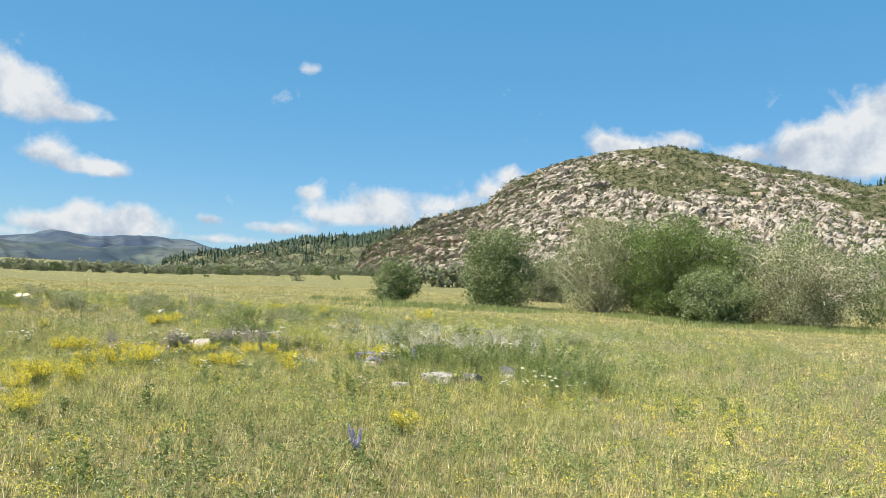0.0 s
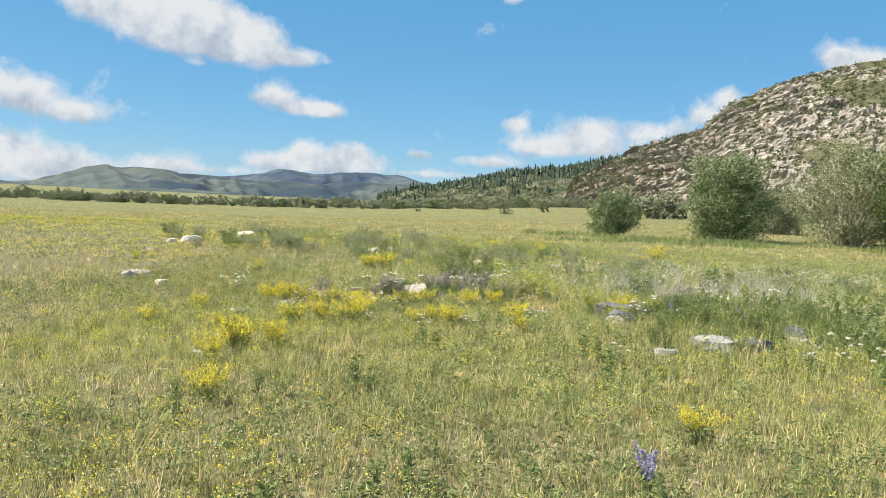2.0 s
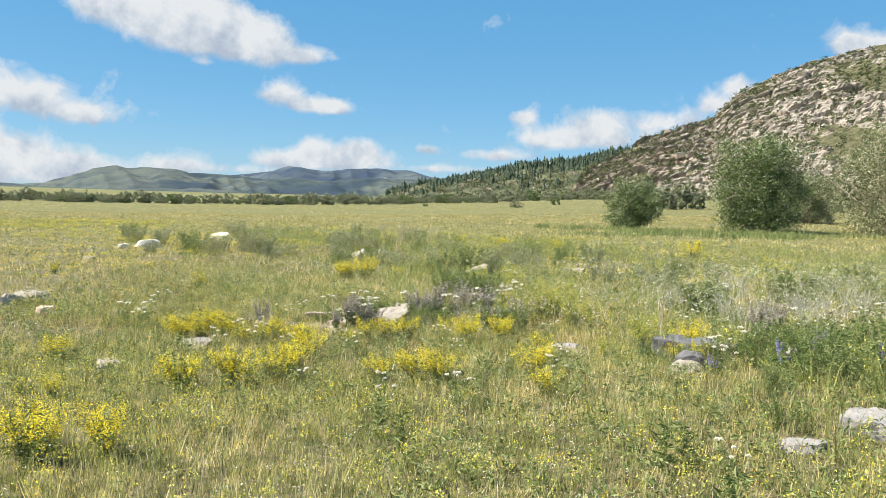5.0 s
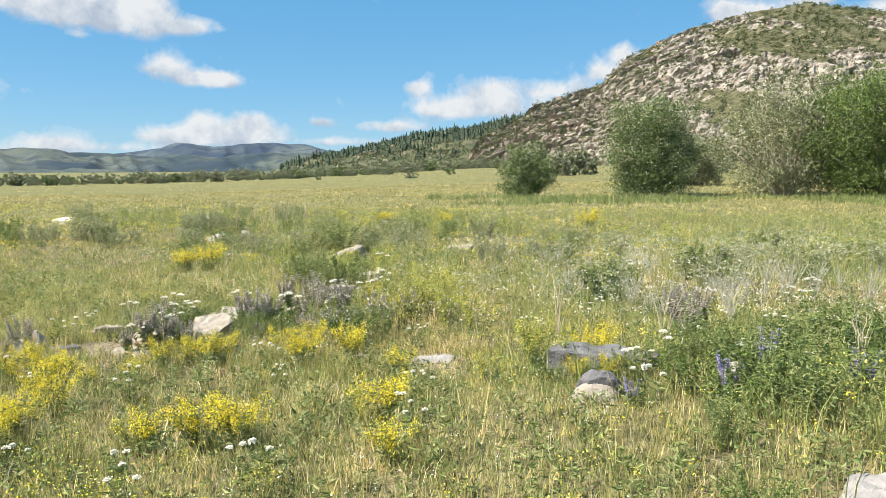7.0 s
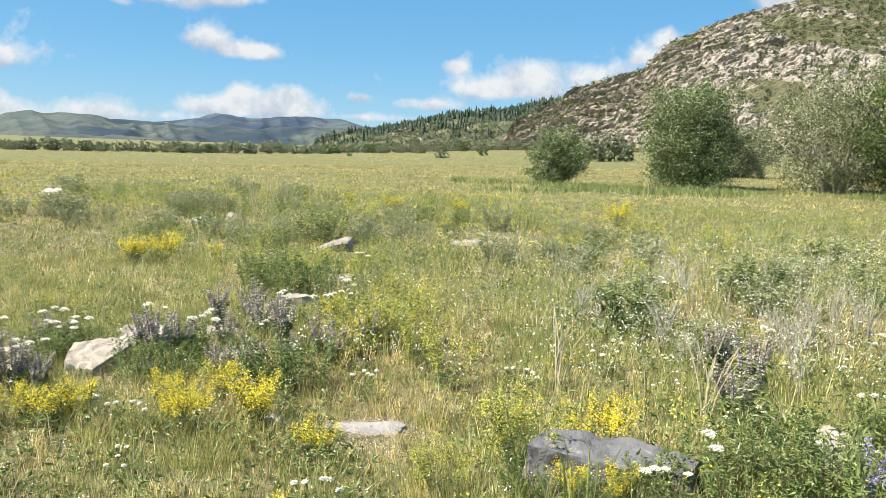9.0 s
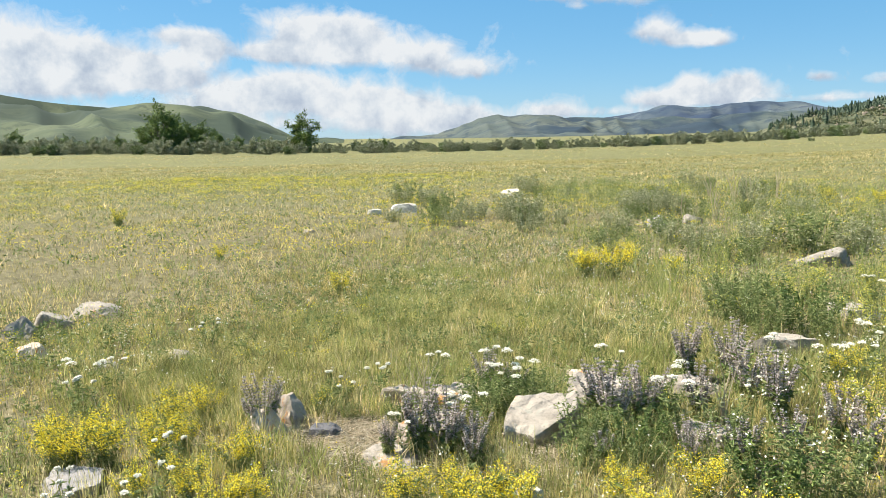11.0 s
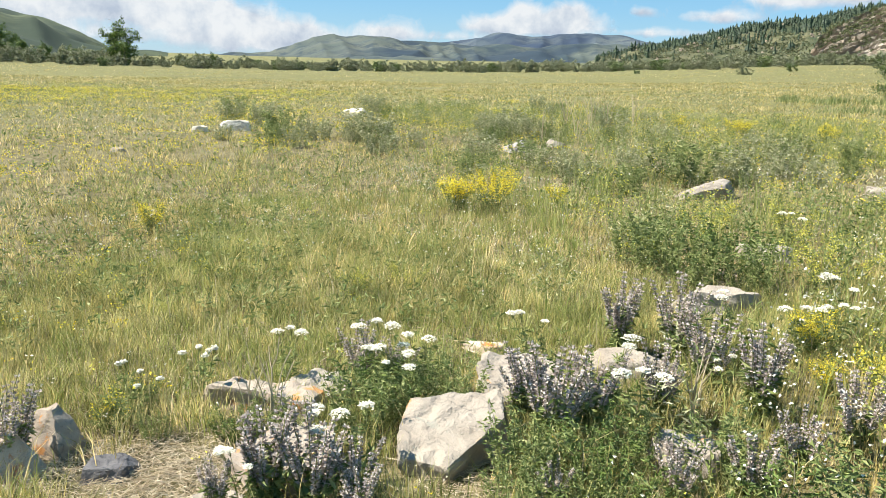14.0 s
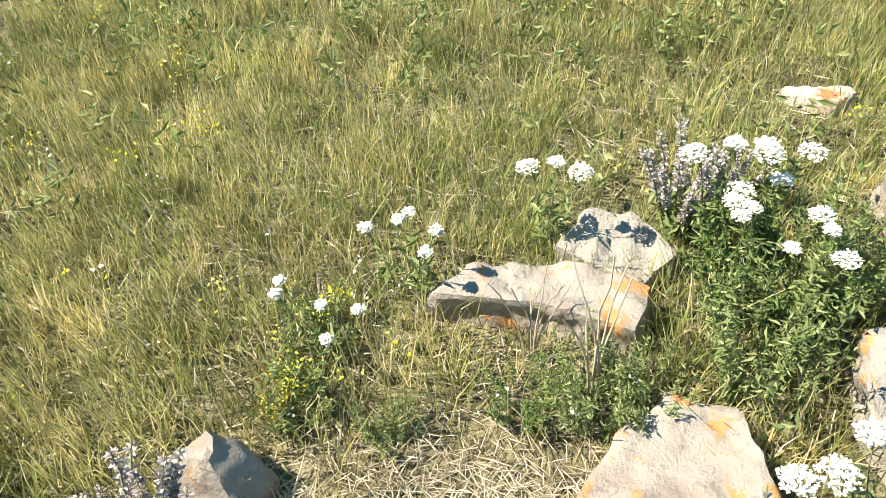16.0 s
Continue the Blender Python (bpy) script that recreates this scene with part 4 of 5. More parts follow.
PALE, WHITE_L = "pale weathered stone half sunk in the grass", "bright white stone lying in the meadow"
GREY, DARK = "grey weathered stone among tall herbs", "dark grey lichened stone among tall herbs"
ORG = "pale stone with orange lichen patches in the turf"
STONES = [
    (-11.5, 20.3, 0.66, 0.45, 0.20, 35, M_WHITEST, WHITE_L), (-11.75, 19.7, 0.3, 0.25, 0.13, 10, M_WHITEST, WHITE_L), (-12.5, 25.1, 0.75, 0.4, 0.2, 30, M_WHITEST, WHITE_L),
    (-2.95, 18.6, 0.85, 0.55, 0.22, 20, M_PALE, PALE), (-6.27, 20.8, 0.6, 0.4, 0.2, 0, M_GREYST, GREY), (-5.9, 21.4, 0.4, 0.3, 0.17, 60, M_PALE, PALE),
    (-2.0, 14.4, 0.6, 0.32, 0.13, 20, M_PALE, PALE), (-1.3, 19.9, 0.6, 0.4, 0.14, 10, M_PALE, PALE), (-1.66, 12.56, 0.32, 0.27, 0.14, 30, M_PALE, PALE),
    (-3.43, 11.29, 0.29, 0.2, 0.16, 60, M_ORANGE, ORG), (-3.18, 11.44, 0.2, 0.13, 0.07, 40, M_DARKST, DARK), (-2.09, 13.36, 0.55, 0.3, 0.10, 30, M_PALE, PALE),
    (-1.92, 15.9, 0.5, 0.35, 0.14, 0, M_PALE, PALE), (-2.75, 13.18, 0.22, 0.16, 0.06, 20, M_ORANGE, ORG), (-7.2, 12.1, 0.62, 0.36, 0.16, 40, M_PALE, PALE),
    (-6.95, 11.64, 0.42, 0.34, 0.17, 0, M_PALE, PALE), (-6.76, 11.3, 0.32, 0.3, 0.2, 0, M_PALE, PALE), (-6.0, 11.1, 0.3, 0.25, 0.14, 0, M_ORANGE, ORG), (-5.3, 11.3, 0.26, 0.2, 0.08, 0, M_GREYST, GREY),
    (-5.16, 11.8, 0.32, 0.2, 0.08, 0, M_PALE, PALE), (-10.5, 17.1, 0.3, 0.2, 0.08, 0, M_PALE, PALE), (-3.62, 10.35, 0.34, 0.3, 0.08, 0, M_GREYST, GREY), (-1.88, 11.4, 0.2, 0.14, 0.15, 50, M_WHITEST, PALE),
    (-0.94, 11.63, 0.22, 0.16, 0.08, 0, M_PALE, PALE), (-0.42, 11.72, 0.5, 0.24, 0.06, 10, M_GREYST, GREY), (1.53, 10.45, 0.36, 0.26, 0.2, 20, M_GREYST, GREY), (1.8, 11.45, 0.4, 0.3, 0.15, 30, M_GREYST, GREY),
    (1.87, 11.85, 0.3, 0.24, 0.1, 0, M_PALE, PALE), (2.25, 9.15, 0.42, 0.22, 0.16, 35, M_DARKST, DARK), (2.79, 10.5, 0.4, 0.26, 0.16, 20, M_DARKST, DARK), (1.36, 8.6, 0.36, 0.2, 0.06, 10, M_GREYST, GREY),
    (-3.56, 9.05, 0.27, 0.22, 0.12, 0, M_PALE, PALE), (-2.53, 6.69, 0.22, 0.16, 0.08, 0, M_PALE, PALE), (3.6, 11.0, 0.5, 0.3, 0.22, 20, M_DARKST, DARK), (2.75, 9.9, 0.3, 0.24, 0.12, 0, M_PALE, PALE),
    (3.0, 10.2, 0.3, 0.2, 0.1, 0, M_PALE, PALE)]


def stones():
    for i, (x, y, w, d, h, turn, m, label) in enumerate(STONES):
        stone(x, y, w, d, h, turn, m, label, i + 3, flat=0.1 if h < 0.16 else 0.0)
    # the larger slabs of the old stone ring
    slab(-2.35, 12.16, [(-0.17, 0.09), (-0.04, 0.2), (0.09, 0.28), (0.17, 0.15), (0.11, -0.14), (-0.05, -0.17), (-0.12, -0.06)], 0.16, 0, M_PALE, "large pale cracked slab tilted in the grass", 61, (17, 2))
    slab(-2.37, 12.69, [(-0.17, 0.12), (-0.02, 0.2), (0.13, 0.2), (0.16, -0.08), (0.0, -0.15), (-0.09, -0.1)], 0.16, 0, M_PALE, "broad pale slab behind the cracked one", 62, (13, 2))
    slab(-2.73, 11.80, [(-0.16, -0.13), (0.1, -0.2), (0.17, 0.03), (0.05, 0.19), (-0.07, 0.19), (-0.13, 0.05)], 0.12, 0, M_ORPALE, "pale slab with orange lichen beside dry stalks", 63, (3, -4))
    slab(-3.11, 12.13, [(-0.23, -0.12), (0.0, -0.05), (0.2, -0.04), (0.19, 0.09), (-0.02, 0.09), (-0.2, -0.01)], 0.14, 0, M_ORPALE, "long pale block with a shaded brown front", 64)
    slab(1.84, 9.0, [(-0.22, -0.13), (0.16, -0.16), (0.24, 0.04), (0.1, 0.16), (-0.18, 0.13)], 0.15, -10, M_GREYST, "large flat-topped grey stone beside tall herbs", 69, (3, -3))
    slab(0.80, 11.15, [(-0.34, -0.12), (0.05, -0.17), (0.33, -0.1), (0.36, 0.08), (0.02, 0.14), (-0.3, 0.1)], 0.2, -8, M_DARKST, "long dark grey stone behind yellow bedstraw", 73, (3, 3))
    slab(-2.66, 11.42, [(-0.16, -0.04), (0.02, -0.13), (0.18, -0.04), (0.06, 0.12), (-0.14, 0.16)], 0.06, 0, M_PALE, "low pale slab bedded in dark soil", 72, (2, 3))
    slab(-3.05, 12.36, [(-0.12, -0.07), (0.09, -0.1), (0.14, 0.04), (0.0, 0.11), (-0.1, 0.07)], 0.11, 0, M_PALE, "flat pale stone behind the long block", 65, (4, 3))
    slab(-3.47, 11.47, [(-0.12, -0.08), (0.1, -0.09), (0.12, 0.03), (0.0, 0.1), (-0.1, 0.06)], 0.21, 15, M_ORPALE, "upright pointed grey stone with lichen patches", 66, (0, -6), 0.3)
    stone(0.76, 10.52, 0.30, 0.25, 0.12, 10, M_PALE, "rounded stone with pale foot and dark lichened top", 67, (0, 0), 3)
    stone(0.775, 10.56, 0.29, 0.25, 0.18, 10, M_DARKST, "dark lichened cap stone resting on a pale one", 68, (0, 0), 2)
    stone(-0.28, 7.05, 0.22, 0.16, 0.07, 10, M_DUNG, "crumbling reddish dry clod on the turf", 70, name="clod")
    stone(0.0, 6.85, 0.15, 0.12, 0.05, 10, M_DUNG, "crumbling reddish dry clod on the turf", 71, name="clod")


stones()


# ---- herbs ----
def stems(S, n, h, spread, r=0.0022, base=0.03, bow=0.12):
    """Fans out n bowed stems and gives their point rows."""
    out = []
    for _ in range(n):
        a, o = rng.uniform(0, 2 * np.pi), rng.uniform(0.1, 1) ** 0.7
        b = np.array([np.cos(a) * base * o, np.sin(a) * base * o, -0.02])
        e = np.array([np.cos(a) * spread * o, np.sin(a) * spread * o, h * rng.uniform(0.7, 1.05) * (1 - 0.12 * o)])
        t = np.linspace(0, 1, 8)[:, None]
        p = b * (1 - t) + e * t + np.array([np.cos(a), np.sin(a), 0]) * bow * h * (t * (t - 1)) + rng.normal(0, 0.004, (8, 3)) * t
        S.tube(p, r, r * 0.5, 3)
        out.append(p)
    return out


def along(P, lo, hi, n):
    """n random places on the rows P between the fractions lo and hi."""
    P = np.stack(P)
    i, t = rng.integers(0, len(P), n), rng.uniform(lo, hi, n) * (P.shape[1] - 1.001)
    j = t.astype(int)
    f = (t - j)[:, None]
    return P[i, j] * (1 - f) + P[i, j + 1] * f


def bedstraw(petal, label, dense=700, h=0.34, w=0.2):
    ob = tagged(new("yellow_bedstraw"), label, "wildflower")
    S, B = Soup(), Soup()
    P = stems(S, 22, h, w, 0.0016)
    tagged(part("stem", S.mesh("stem", M_STALK), ob), kind="stuff")
    L = Soup()
    q = along(P, 0.05, 0.95, 460)
    L.leaves(q, rand_dirs(460, 0.5), rng.uniform(0.02, 0.045, 460), 0.007)
    tagged(part("foliage", L.mesh("foliage", M_FORB), ob), kind="stuff")
    q = along(P, 0.55, 1.0, dense // 7).repeat(11, 0)
    q = q + rng.normal(0, 1, q.shape) * [0.013, 0.013, 0.014]
    B.leaves(q, rand_dirs(len(q), 0.5), rng.uniform(0.005, 0.0095, len(q)), 0.007)
    tagged(part("blossom", B.mesh("blossom", petal), ob), kind="stuff")
    return ob


def spike_herb(bloom, label, n=13, h=0.46, leaves=150, name="motherwort"):
    ob = tagged(new(name), label, "wildflower")
    S, B, L = Soup(), Soup(), Soup()
    P = stems(S, n, h, 0.17, 0.003)
    for p in P:
        S, B = Soup(), Soup()
        S.tube(p, 0.003, 0.0018, 4)
        part("stem", S.mesh("stem", M_STALK), ob)
        for t in np.arange(0.45, 1.0, 0.05):
            c = p[int(t * 7)] * (1 - (t * 7 % 1)) + p[min(7, int(t * 7) + 1)] * (t * 7 % 1)
            k = 15
            d = rand_dirs(k)
            d[:, 2] = d[:, 2] * 0.3 + 0.25
            B.leaves(c + d * 0.003, d, rng.uniform(0.012, 0.024, k) * (1.25 - 0.5 * t), 0.011)
        part("flower_spike", B.mesh("flower_spike", bloom), ob)
    q = along(P, 0.05, 0.6, leaves)
    d = rand_dirs(leaves)
    d[:, 2] = d[:, 2] * 0.4 - 0.05
    for k in range(3):
        L.leaves(q, d + rand_dirs(leaves) * 0.45, rng.uniform(0.03, 0.065, leaves), 0.017)
    tagged(part("foliage", L.mesh("foliage", M_FORB), ob), kind="stuff")
    return ob


def yarrow(label, n=6, h=0.42, r=0.028, name="yarrow", spread=0.13):
    ob = tagged(new(name), label, "wildflower")
    S, B, L = Soup(), Soup(), Soup()
    P = stems(S, n, h, spread, 0.002)
    for p in P:
        S, B = Soup(), Soup()
        S.tube(p, 0.002, 0.0012, 4)
        part("stem", S.mesh("stem", M_STALK), ob)
        k = 150
        a, o = rng.uniform(0, 2 * np.pi, k), np.sqrt(rng.uniform(0, 1, k)) * r * rng.uniform(0.7, 1.3)
        q = p[-1] + np.stack([np.cos(a) * o, np.sin(a) * o, -o * o / r * 0.35 + rng.normal(0, 0.002, k)], 1)
        d = np.stack([rng.normal(0, 1, k), rng.normal(0, 1, k), rng.normal(0.1, 0.25, k)], 1)
        B.leaves(q, d, rng.uniform(0.008, 0.012, k), 0.009, 0.05, np.array([0, 0, 1.0]))
        for i in range(6):
            S2 = q[i]
            L.tube(np.stack([p[-2], (p[-2] + S2) / 2, S2]), 0.0009, 0.0006, 3)
        part("flower_head", B.mesh("flower_head", M_WHITE), ob)
    q = along(P, 0.05, 0.75, 90)
    L.leaves(q, rand_dirs(90, 0.4), rng.uniform(0.025, 0.06, 90), 0.010)
    tagged(part("foliage", L.mesh("foliage", M_FORB), ob), kind="stuff")
    return ob


def bushy(name, leaf, label, h=0.5, w=0.26, n=20, leaves=900, ll=0.04, lw=0.010, category="herb", up=0.5):
    ob = tagged(new(name), label, category)
    S, L = Soup(), Soup()
    P = stems(S, n, h, w, 0.0028, 0.6 * w)
    tagged(part("stem", S.mesh("stem", M_STALK), ob), kind="stuff")
    q = along(P, 0.08, 1.0, leaves)
    L.leaves(q + rng.normal(0, 0.008, q.shape), rand_dirs(leaves, up), ll * rng.uniform(0.5, 1.3, leaves), lw)
    tagged(part("foliage", L.mesh("foliage", leaf), ob), kind="stuff")
    return ob


def dry_stalks(label, n=7, h=0.5, m=M_STRAW, seeds=0, name="dry_stalk"):
    ob = tagged(new(name), label, "dry plant")
    S = Soup()
    P = stems(S, n, h, 0.16, 0.0032, bow=0.3)
    if seeds:
        q = along(P, 0.35, 1.0, seeds)
        S.leaves(q, rand_dirs(seeds, 0.6), rng.uniform(0.008, 0.017, seeds), 0.007)
        tagged(part("stalk", S.mesh("stalk", m), ob), kind="stuff")
    else:
        for p in P:
            S = Soup()
            S.tube(p, 0.0046, 0.002, 5)
            part("stalk", S.mesh("stalk", m), ob)
    return ob


def scatter(kinds, spots, group, size=(0.85, 1.2)):
    """Sets copies of the plants kinds at the spots (x, y) or (x, y, scale)."""
    used = set()
    for i, (x, y, *s) in enumerate(spots):
        k = kinds[i % len(kinds)]
        sc = (s[0] if s else 1.0) * rng.uniform(*size)
        ob = k if k.name not in used else copy_thing(k, Matrix.Identity(4))
        used.add(k.name)
        tagged(put(ob, x, y, rng.uniform(0, 360), sc), group=group)


def cluster(centres, n, r):
    return [(x + rng.normal(0, r), y + rng.normal(0, r), rng.uniform(0.55, 1.1)) for x, y in centres for _ in range(n)]


YEL = "yellow bedstraw in full bloom rising from the meadow"
scatter([bedstraw(M_YELLOW, YEL, 1400, 0.28, 0.18), bedstraw(M_YELLOW, YEL, 1700, 0.31, 0.22), bedstraw(M_YELLOW, YEL, 1000, 0.24, 0.15)],
        [(-4.6, 16.1, 1.3), (-4.35, 16.3, 1.2), (-4.8, 16.4), (-3.95, 16.85), (-3.85, 10.38, 0.85), (-2.4, 7.1, 1.2), (-2.15, 7.3, 1.1), (-2.6, 7.25), (-2.65, 8.7, 1.2), (-2.4, 9.0, 1.2), (-2.2, 9.3), (-1.5, 9.55, 1.1), (-1.25, 9.65, 1.2), (-1.05, 9.7),
         (-4.15, 9.2), (-0.4, 10.1), (-2.37, 6.6, 0.8), (-4.03, 8.03, 0.8), (1.58, 5.85), (-1.7, 5.48, 0.8), (-0.23, 9.54, 0.9), (-2.24, 9.62), (-2.32, 9.98), (-3.1, 10.9, 0.75), (-2.75, 10.6, 0.7), (-1.3, 11.38), (-1.93, 11.22), (-0.98, 11.58),
         (0.76, 11.5, 0.9), (-0.55, 11.25, 0.9), (-4.04, 25.9, 1.5), (0.97, 25.0, 1.6), (-2.6, 26.1, 1.5)], "yellow bedstraw clumps")
scatter([bedstraw(M_YELLOW, YEL, 1000, 0.27, 0.16)],
        [(-2.25, 11.12, 0.8), (-2.1, 11.27, 0.85), (-1.85, 11.32, 0.8), (-1.33, 11.44, 0.8), (-3.56, 10.75, 0.9), (-3.7, 10.55, 0.95), (-3.85, 10.45, 0.9), (-3.95, 10.65, 0.8), (-3.6, 10.9, 0.7), (-3.2, 10.45, 0.7), (-3.05, 10.6, 0.7), (-2.7, 10.7, 0.6), (-2.25, 10.75, 0.6), (0.66, 10.93, 0.75), (0.85, 10.9, 0.7), (-2.45, 10.6, 0.5), (-3.94, 11.21, 0.8), (-1.43, 13.96), (-14.8, 15.95, 1.2), (-5.93, 13.9, 0.9), (-1.39, 11.98, 0.8), (-1.61, 11.72, 0.8), (-0.94, 13.55, 0.8), (-1.14, 13.73, 0.7),
         (-0.75, 13.7, 0.7), (-1.3, 13.5, 0.6), (-2.67, 26.3, 1.4), (-4.3, 26.0, 1.2), (-5.4, 26.5, 1.3), (-9.0, 14.5, 0.8), (-3.3, 8.2, 0.7), (-3.9, 11.0, 0.8)], "yellow bedstraw clumps")
LIME = "pale lime-yellow bedstraw fading among grasses"
scatter([bedstraw(M_LIME, LIME, 1000, 0.4, 0.28)], [(-0.8, 13.5, 1.2), (-0.55, 13.7, 1.2), (-0.95, 13.2, 1.1), (-0.5, 13.1), (0.42, 11.28), (0.3, 11.6), (-3.8, 13.6, 0.5), (-3.6, 13.8, 0.45), (0.1, 11.0, 0.8), (-0.2, 12.6), (-2.4, 16.0), (-1.9, 16.6), (1.2, 17.0, 1.1), (0.3, 19.5, 1.2), (-0.9, 14.6), (-1.5, 15.0), (2.5, 21.0, 1.3), (1.4, 22.5, 1.3)], "lime bedstraw clumps")
LAV = "grey-lavender motherwort spikes over deep-cut green leaves"
scatter([spike_herb(M_LAV, LAV), spike_herb(M_LAV, LAV, 9, 0.4, 110), spike_herb(M_LAV, LAV, 16, 0.5, 190)],
        [(-3.47, 11.29, 0.66), (-3.6, 11.3, 0.5), (-2.60, 11.55, 0.75), (-2.48, 11.62, 0.72), (-2.42, 11.74, 0.62), (-2.21, 12.50, 0.75), (-2.08, 12.42, 0.75), (-2.0, 12.6, 0.8), (-1.50, 13.1, 0.75), (-1.15, 13.0, 0.72), (-1.3, 12.75, 0.7),
         (-1.82, 12.85, 0.75), (-2.95, 12.5, 0.7), (-2.85, 12.62, 0.6), (-1.0, 12.8, 0.7), (-1.6, 12.3, 0.55), (-1.4, 12.45, 0.6), (1.5, 13.2), (-1.75, 13.3, 0.9), (1.66, 12.8), (-2.2, 13.5, 0.8), (-1.95, 13.6, 0.9), (-1.9, 12.05, 0.5), (-2.3, 11.6, 0.55), (1.45, 12.1, 0.8), (-0.9, 13.3, 0.8), (-2.7, 11.45, 0.5)], "motherwort clumps")
scatter([spike_herb(M_VIOLET, "violet-blue flower spikes among tall green herbs", 4, 0.36, 60, "blue_sage")], [(1.42, 10.24, 0.7), (0.95, 10.3, 0.5), (1.75, 10.9, 0.8), (1.3, 4.7, 0.8), (2.2, 10.5, 0.8)], "blue sage plants")
scatter([dry_stalks("silvery dead flower spikes standing in the meadow", 11, 0.5, M_DEADSPIKE, 520, "dead_spike")], cluster([(0.72, 14.9), (1.2, 14.3), (1.5, 13.5), (1.75, 16.6), (2.6, 15.5), (3.4, 15.0), (2.3, 14.2)], 5, 0.35), "silvery dead spikes")
UMB = "white yarrow with flat flower heads on thin stems"
scatter([yarrow(UMB, 3, 0.42, 0.028), yarrow(UMB, 2, 0.4, 0.032), yarrow(UMB, 4, 0.45, 0.023)],
        [(-2.86, 12.42, 0.95), (-2.72, 12.42, 0.95), (-2.72, 12.36, 0.85), (-2.6, 12.34, 0.8), (-2.78, 12.68), (-2.46, 13.1), (-2.52, 11.72, 0.85), (-2.44, 11.85, 0.8), (-2.62, 11.5, 0.8), (-1.79, 12.53), (-1.43, 13.8), (-1.35, 13.9),
         (-1.81, 16.1), (-4.83, 10.94, 0.9), (-4.7, 11.05, 0.8), (-3.2, 12.3, 0.8), (-2.05, 12.9), (1.0, 10.7, 0.8), (1.2, 10.9, 0.8), (-1.75, 13.9), (-1.3, 14.2), (1.3, 15.5), (2.0, 14.0), (2.6, 13.4), (3.0, 14.5), (2.1, 16.2)], "white yarrow plants", (0.8, 1.05))
scatter([yarrow("low white-flowered herb with rounded heads", 5, 0.25, 0.0105, "white_wildflower", 0.11)],
        [(-3.43, 12.06, 0.9), (-3.5, 11.83, 0.85), (-1.2, 10.7, 0.8), (-1.5, 11.2), (-2.0, 10.3, 0.8), (-0.3, 10.6, 0.8), (-1.2, 8.9), (-0.8, 9.2), (-1.9, 9.1), (-3.0, 10.4), (-3.4, 10.7), (-0.2, 9.9), (1.0, 10.3), (2.9, 8.6), (3.2, 8.3, 1.2), (3.0, 9.0, 1.2), (2.6, 8.4), (0.95, 8.1, 0.9), (-4.6, 10.8), (-5.2, 12.0), (-3.3, 10.2), (-2.6, 10.2), (3.6, 9.0, 1.2), (-1.6, 13.2), (-0.6, 12.2), (0.3, 12.4), (0.8, 13.0), (2.0, 13.2), (2.6, 12.6), *cluster([(1.5, 11.3), (2.4, 11.3), (1.2, 12.6), (3.2, 12.6), (2.2, 14.2), (3.4, 14.0)], 3, 0.35)], "white wildflowers")
scatter([bedstraw(M_YELLOW, "small bright yellow buttercup-like flowers", 100, 0.2, 0.14)], [(-3.50, 11.74, 0.8), (-3.44, 11.66, 0.7), (-3.56, 11.9, 0.6)], "small yellow flowers")
WORM = "grey-green feathery wormwood bush"
scatter([bushy("wormwood", M_SILVER, WORM, 0.5, 0.34, 24, 1000, 0.055, 0.016), bushy("wormwood", M_SILVER, WORM, 0.42, 0.4, 24, 1000, 0.055, 0.016), bushy("wormwood", M_FORB, "dark green feathery wormwood bush", 0.46, 0.36, 24, 1000, 0.055, 0.017)],
        cluster([(-9.1, 19.8), (-8.6, 20.3), (-9.5, 19.5), (-7.05, 22.5), (-6.6, 22.8), (-7.4, 22.2), (-2.6, 19.6), (-4.3, 18.5), (-5.9, 18.9), (-11.2, 24.4), (-1.95, 20.0), (-12.7, 22.2), (-8.2, 20.8), (-10.4, 31.0), (-7.9, 27.5), (-8.9, 28.0), (-5.5, 23.0), (-3.4, 23.0),
                 (-1.0, 18.0), (0.9, 18.6), (2.3, 16.0), (1.2, 15.0), (4.3, 19.8), (4.9, 18.4), (3.9, 17.0), (3.2, 18.0), (-1.8, 21.4), (0.2, 21.0), (-4.8, 19.2), (-6.4, 23.4)], 3, 0.55) + [(-12.0, 21.4, 0.9), (-10.5, 19.0, 0.7)], "wormwood bushes")
LEAFY = "leafy upright green herb with lance-shaped leaves"
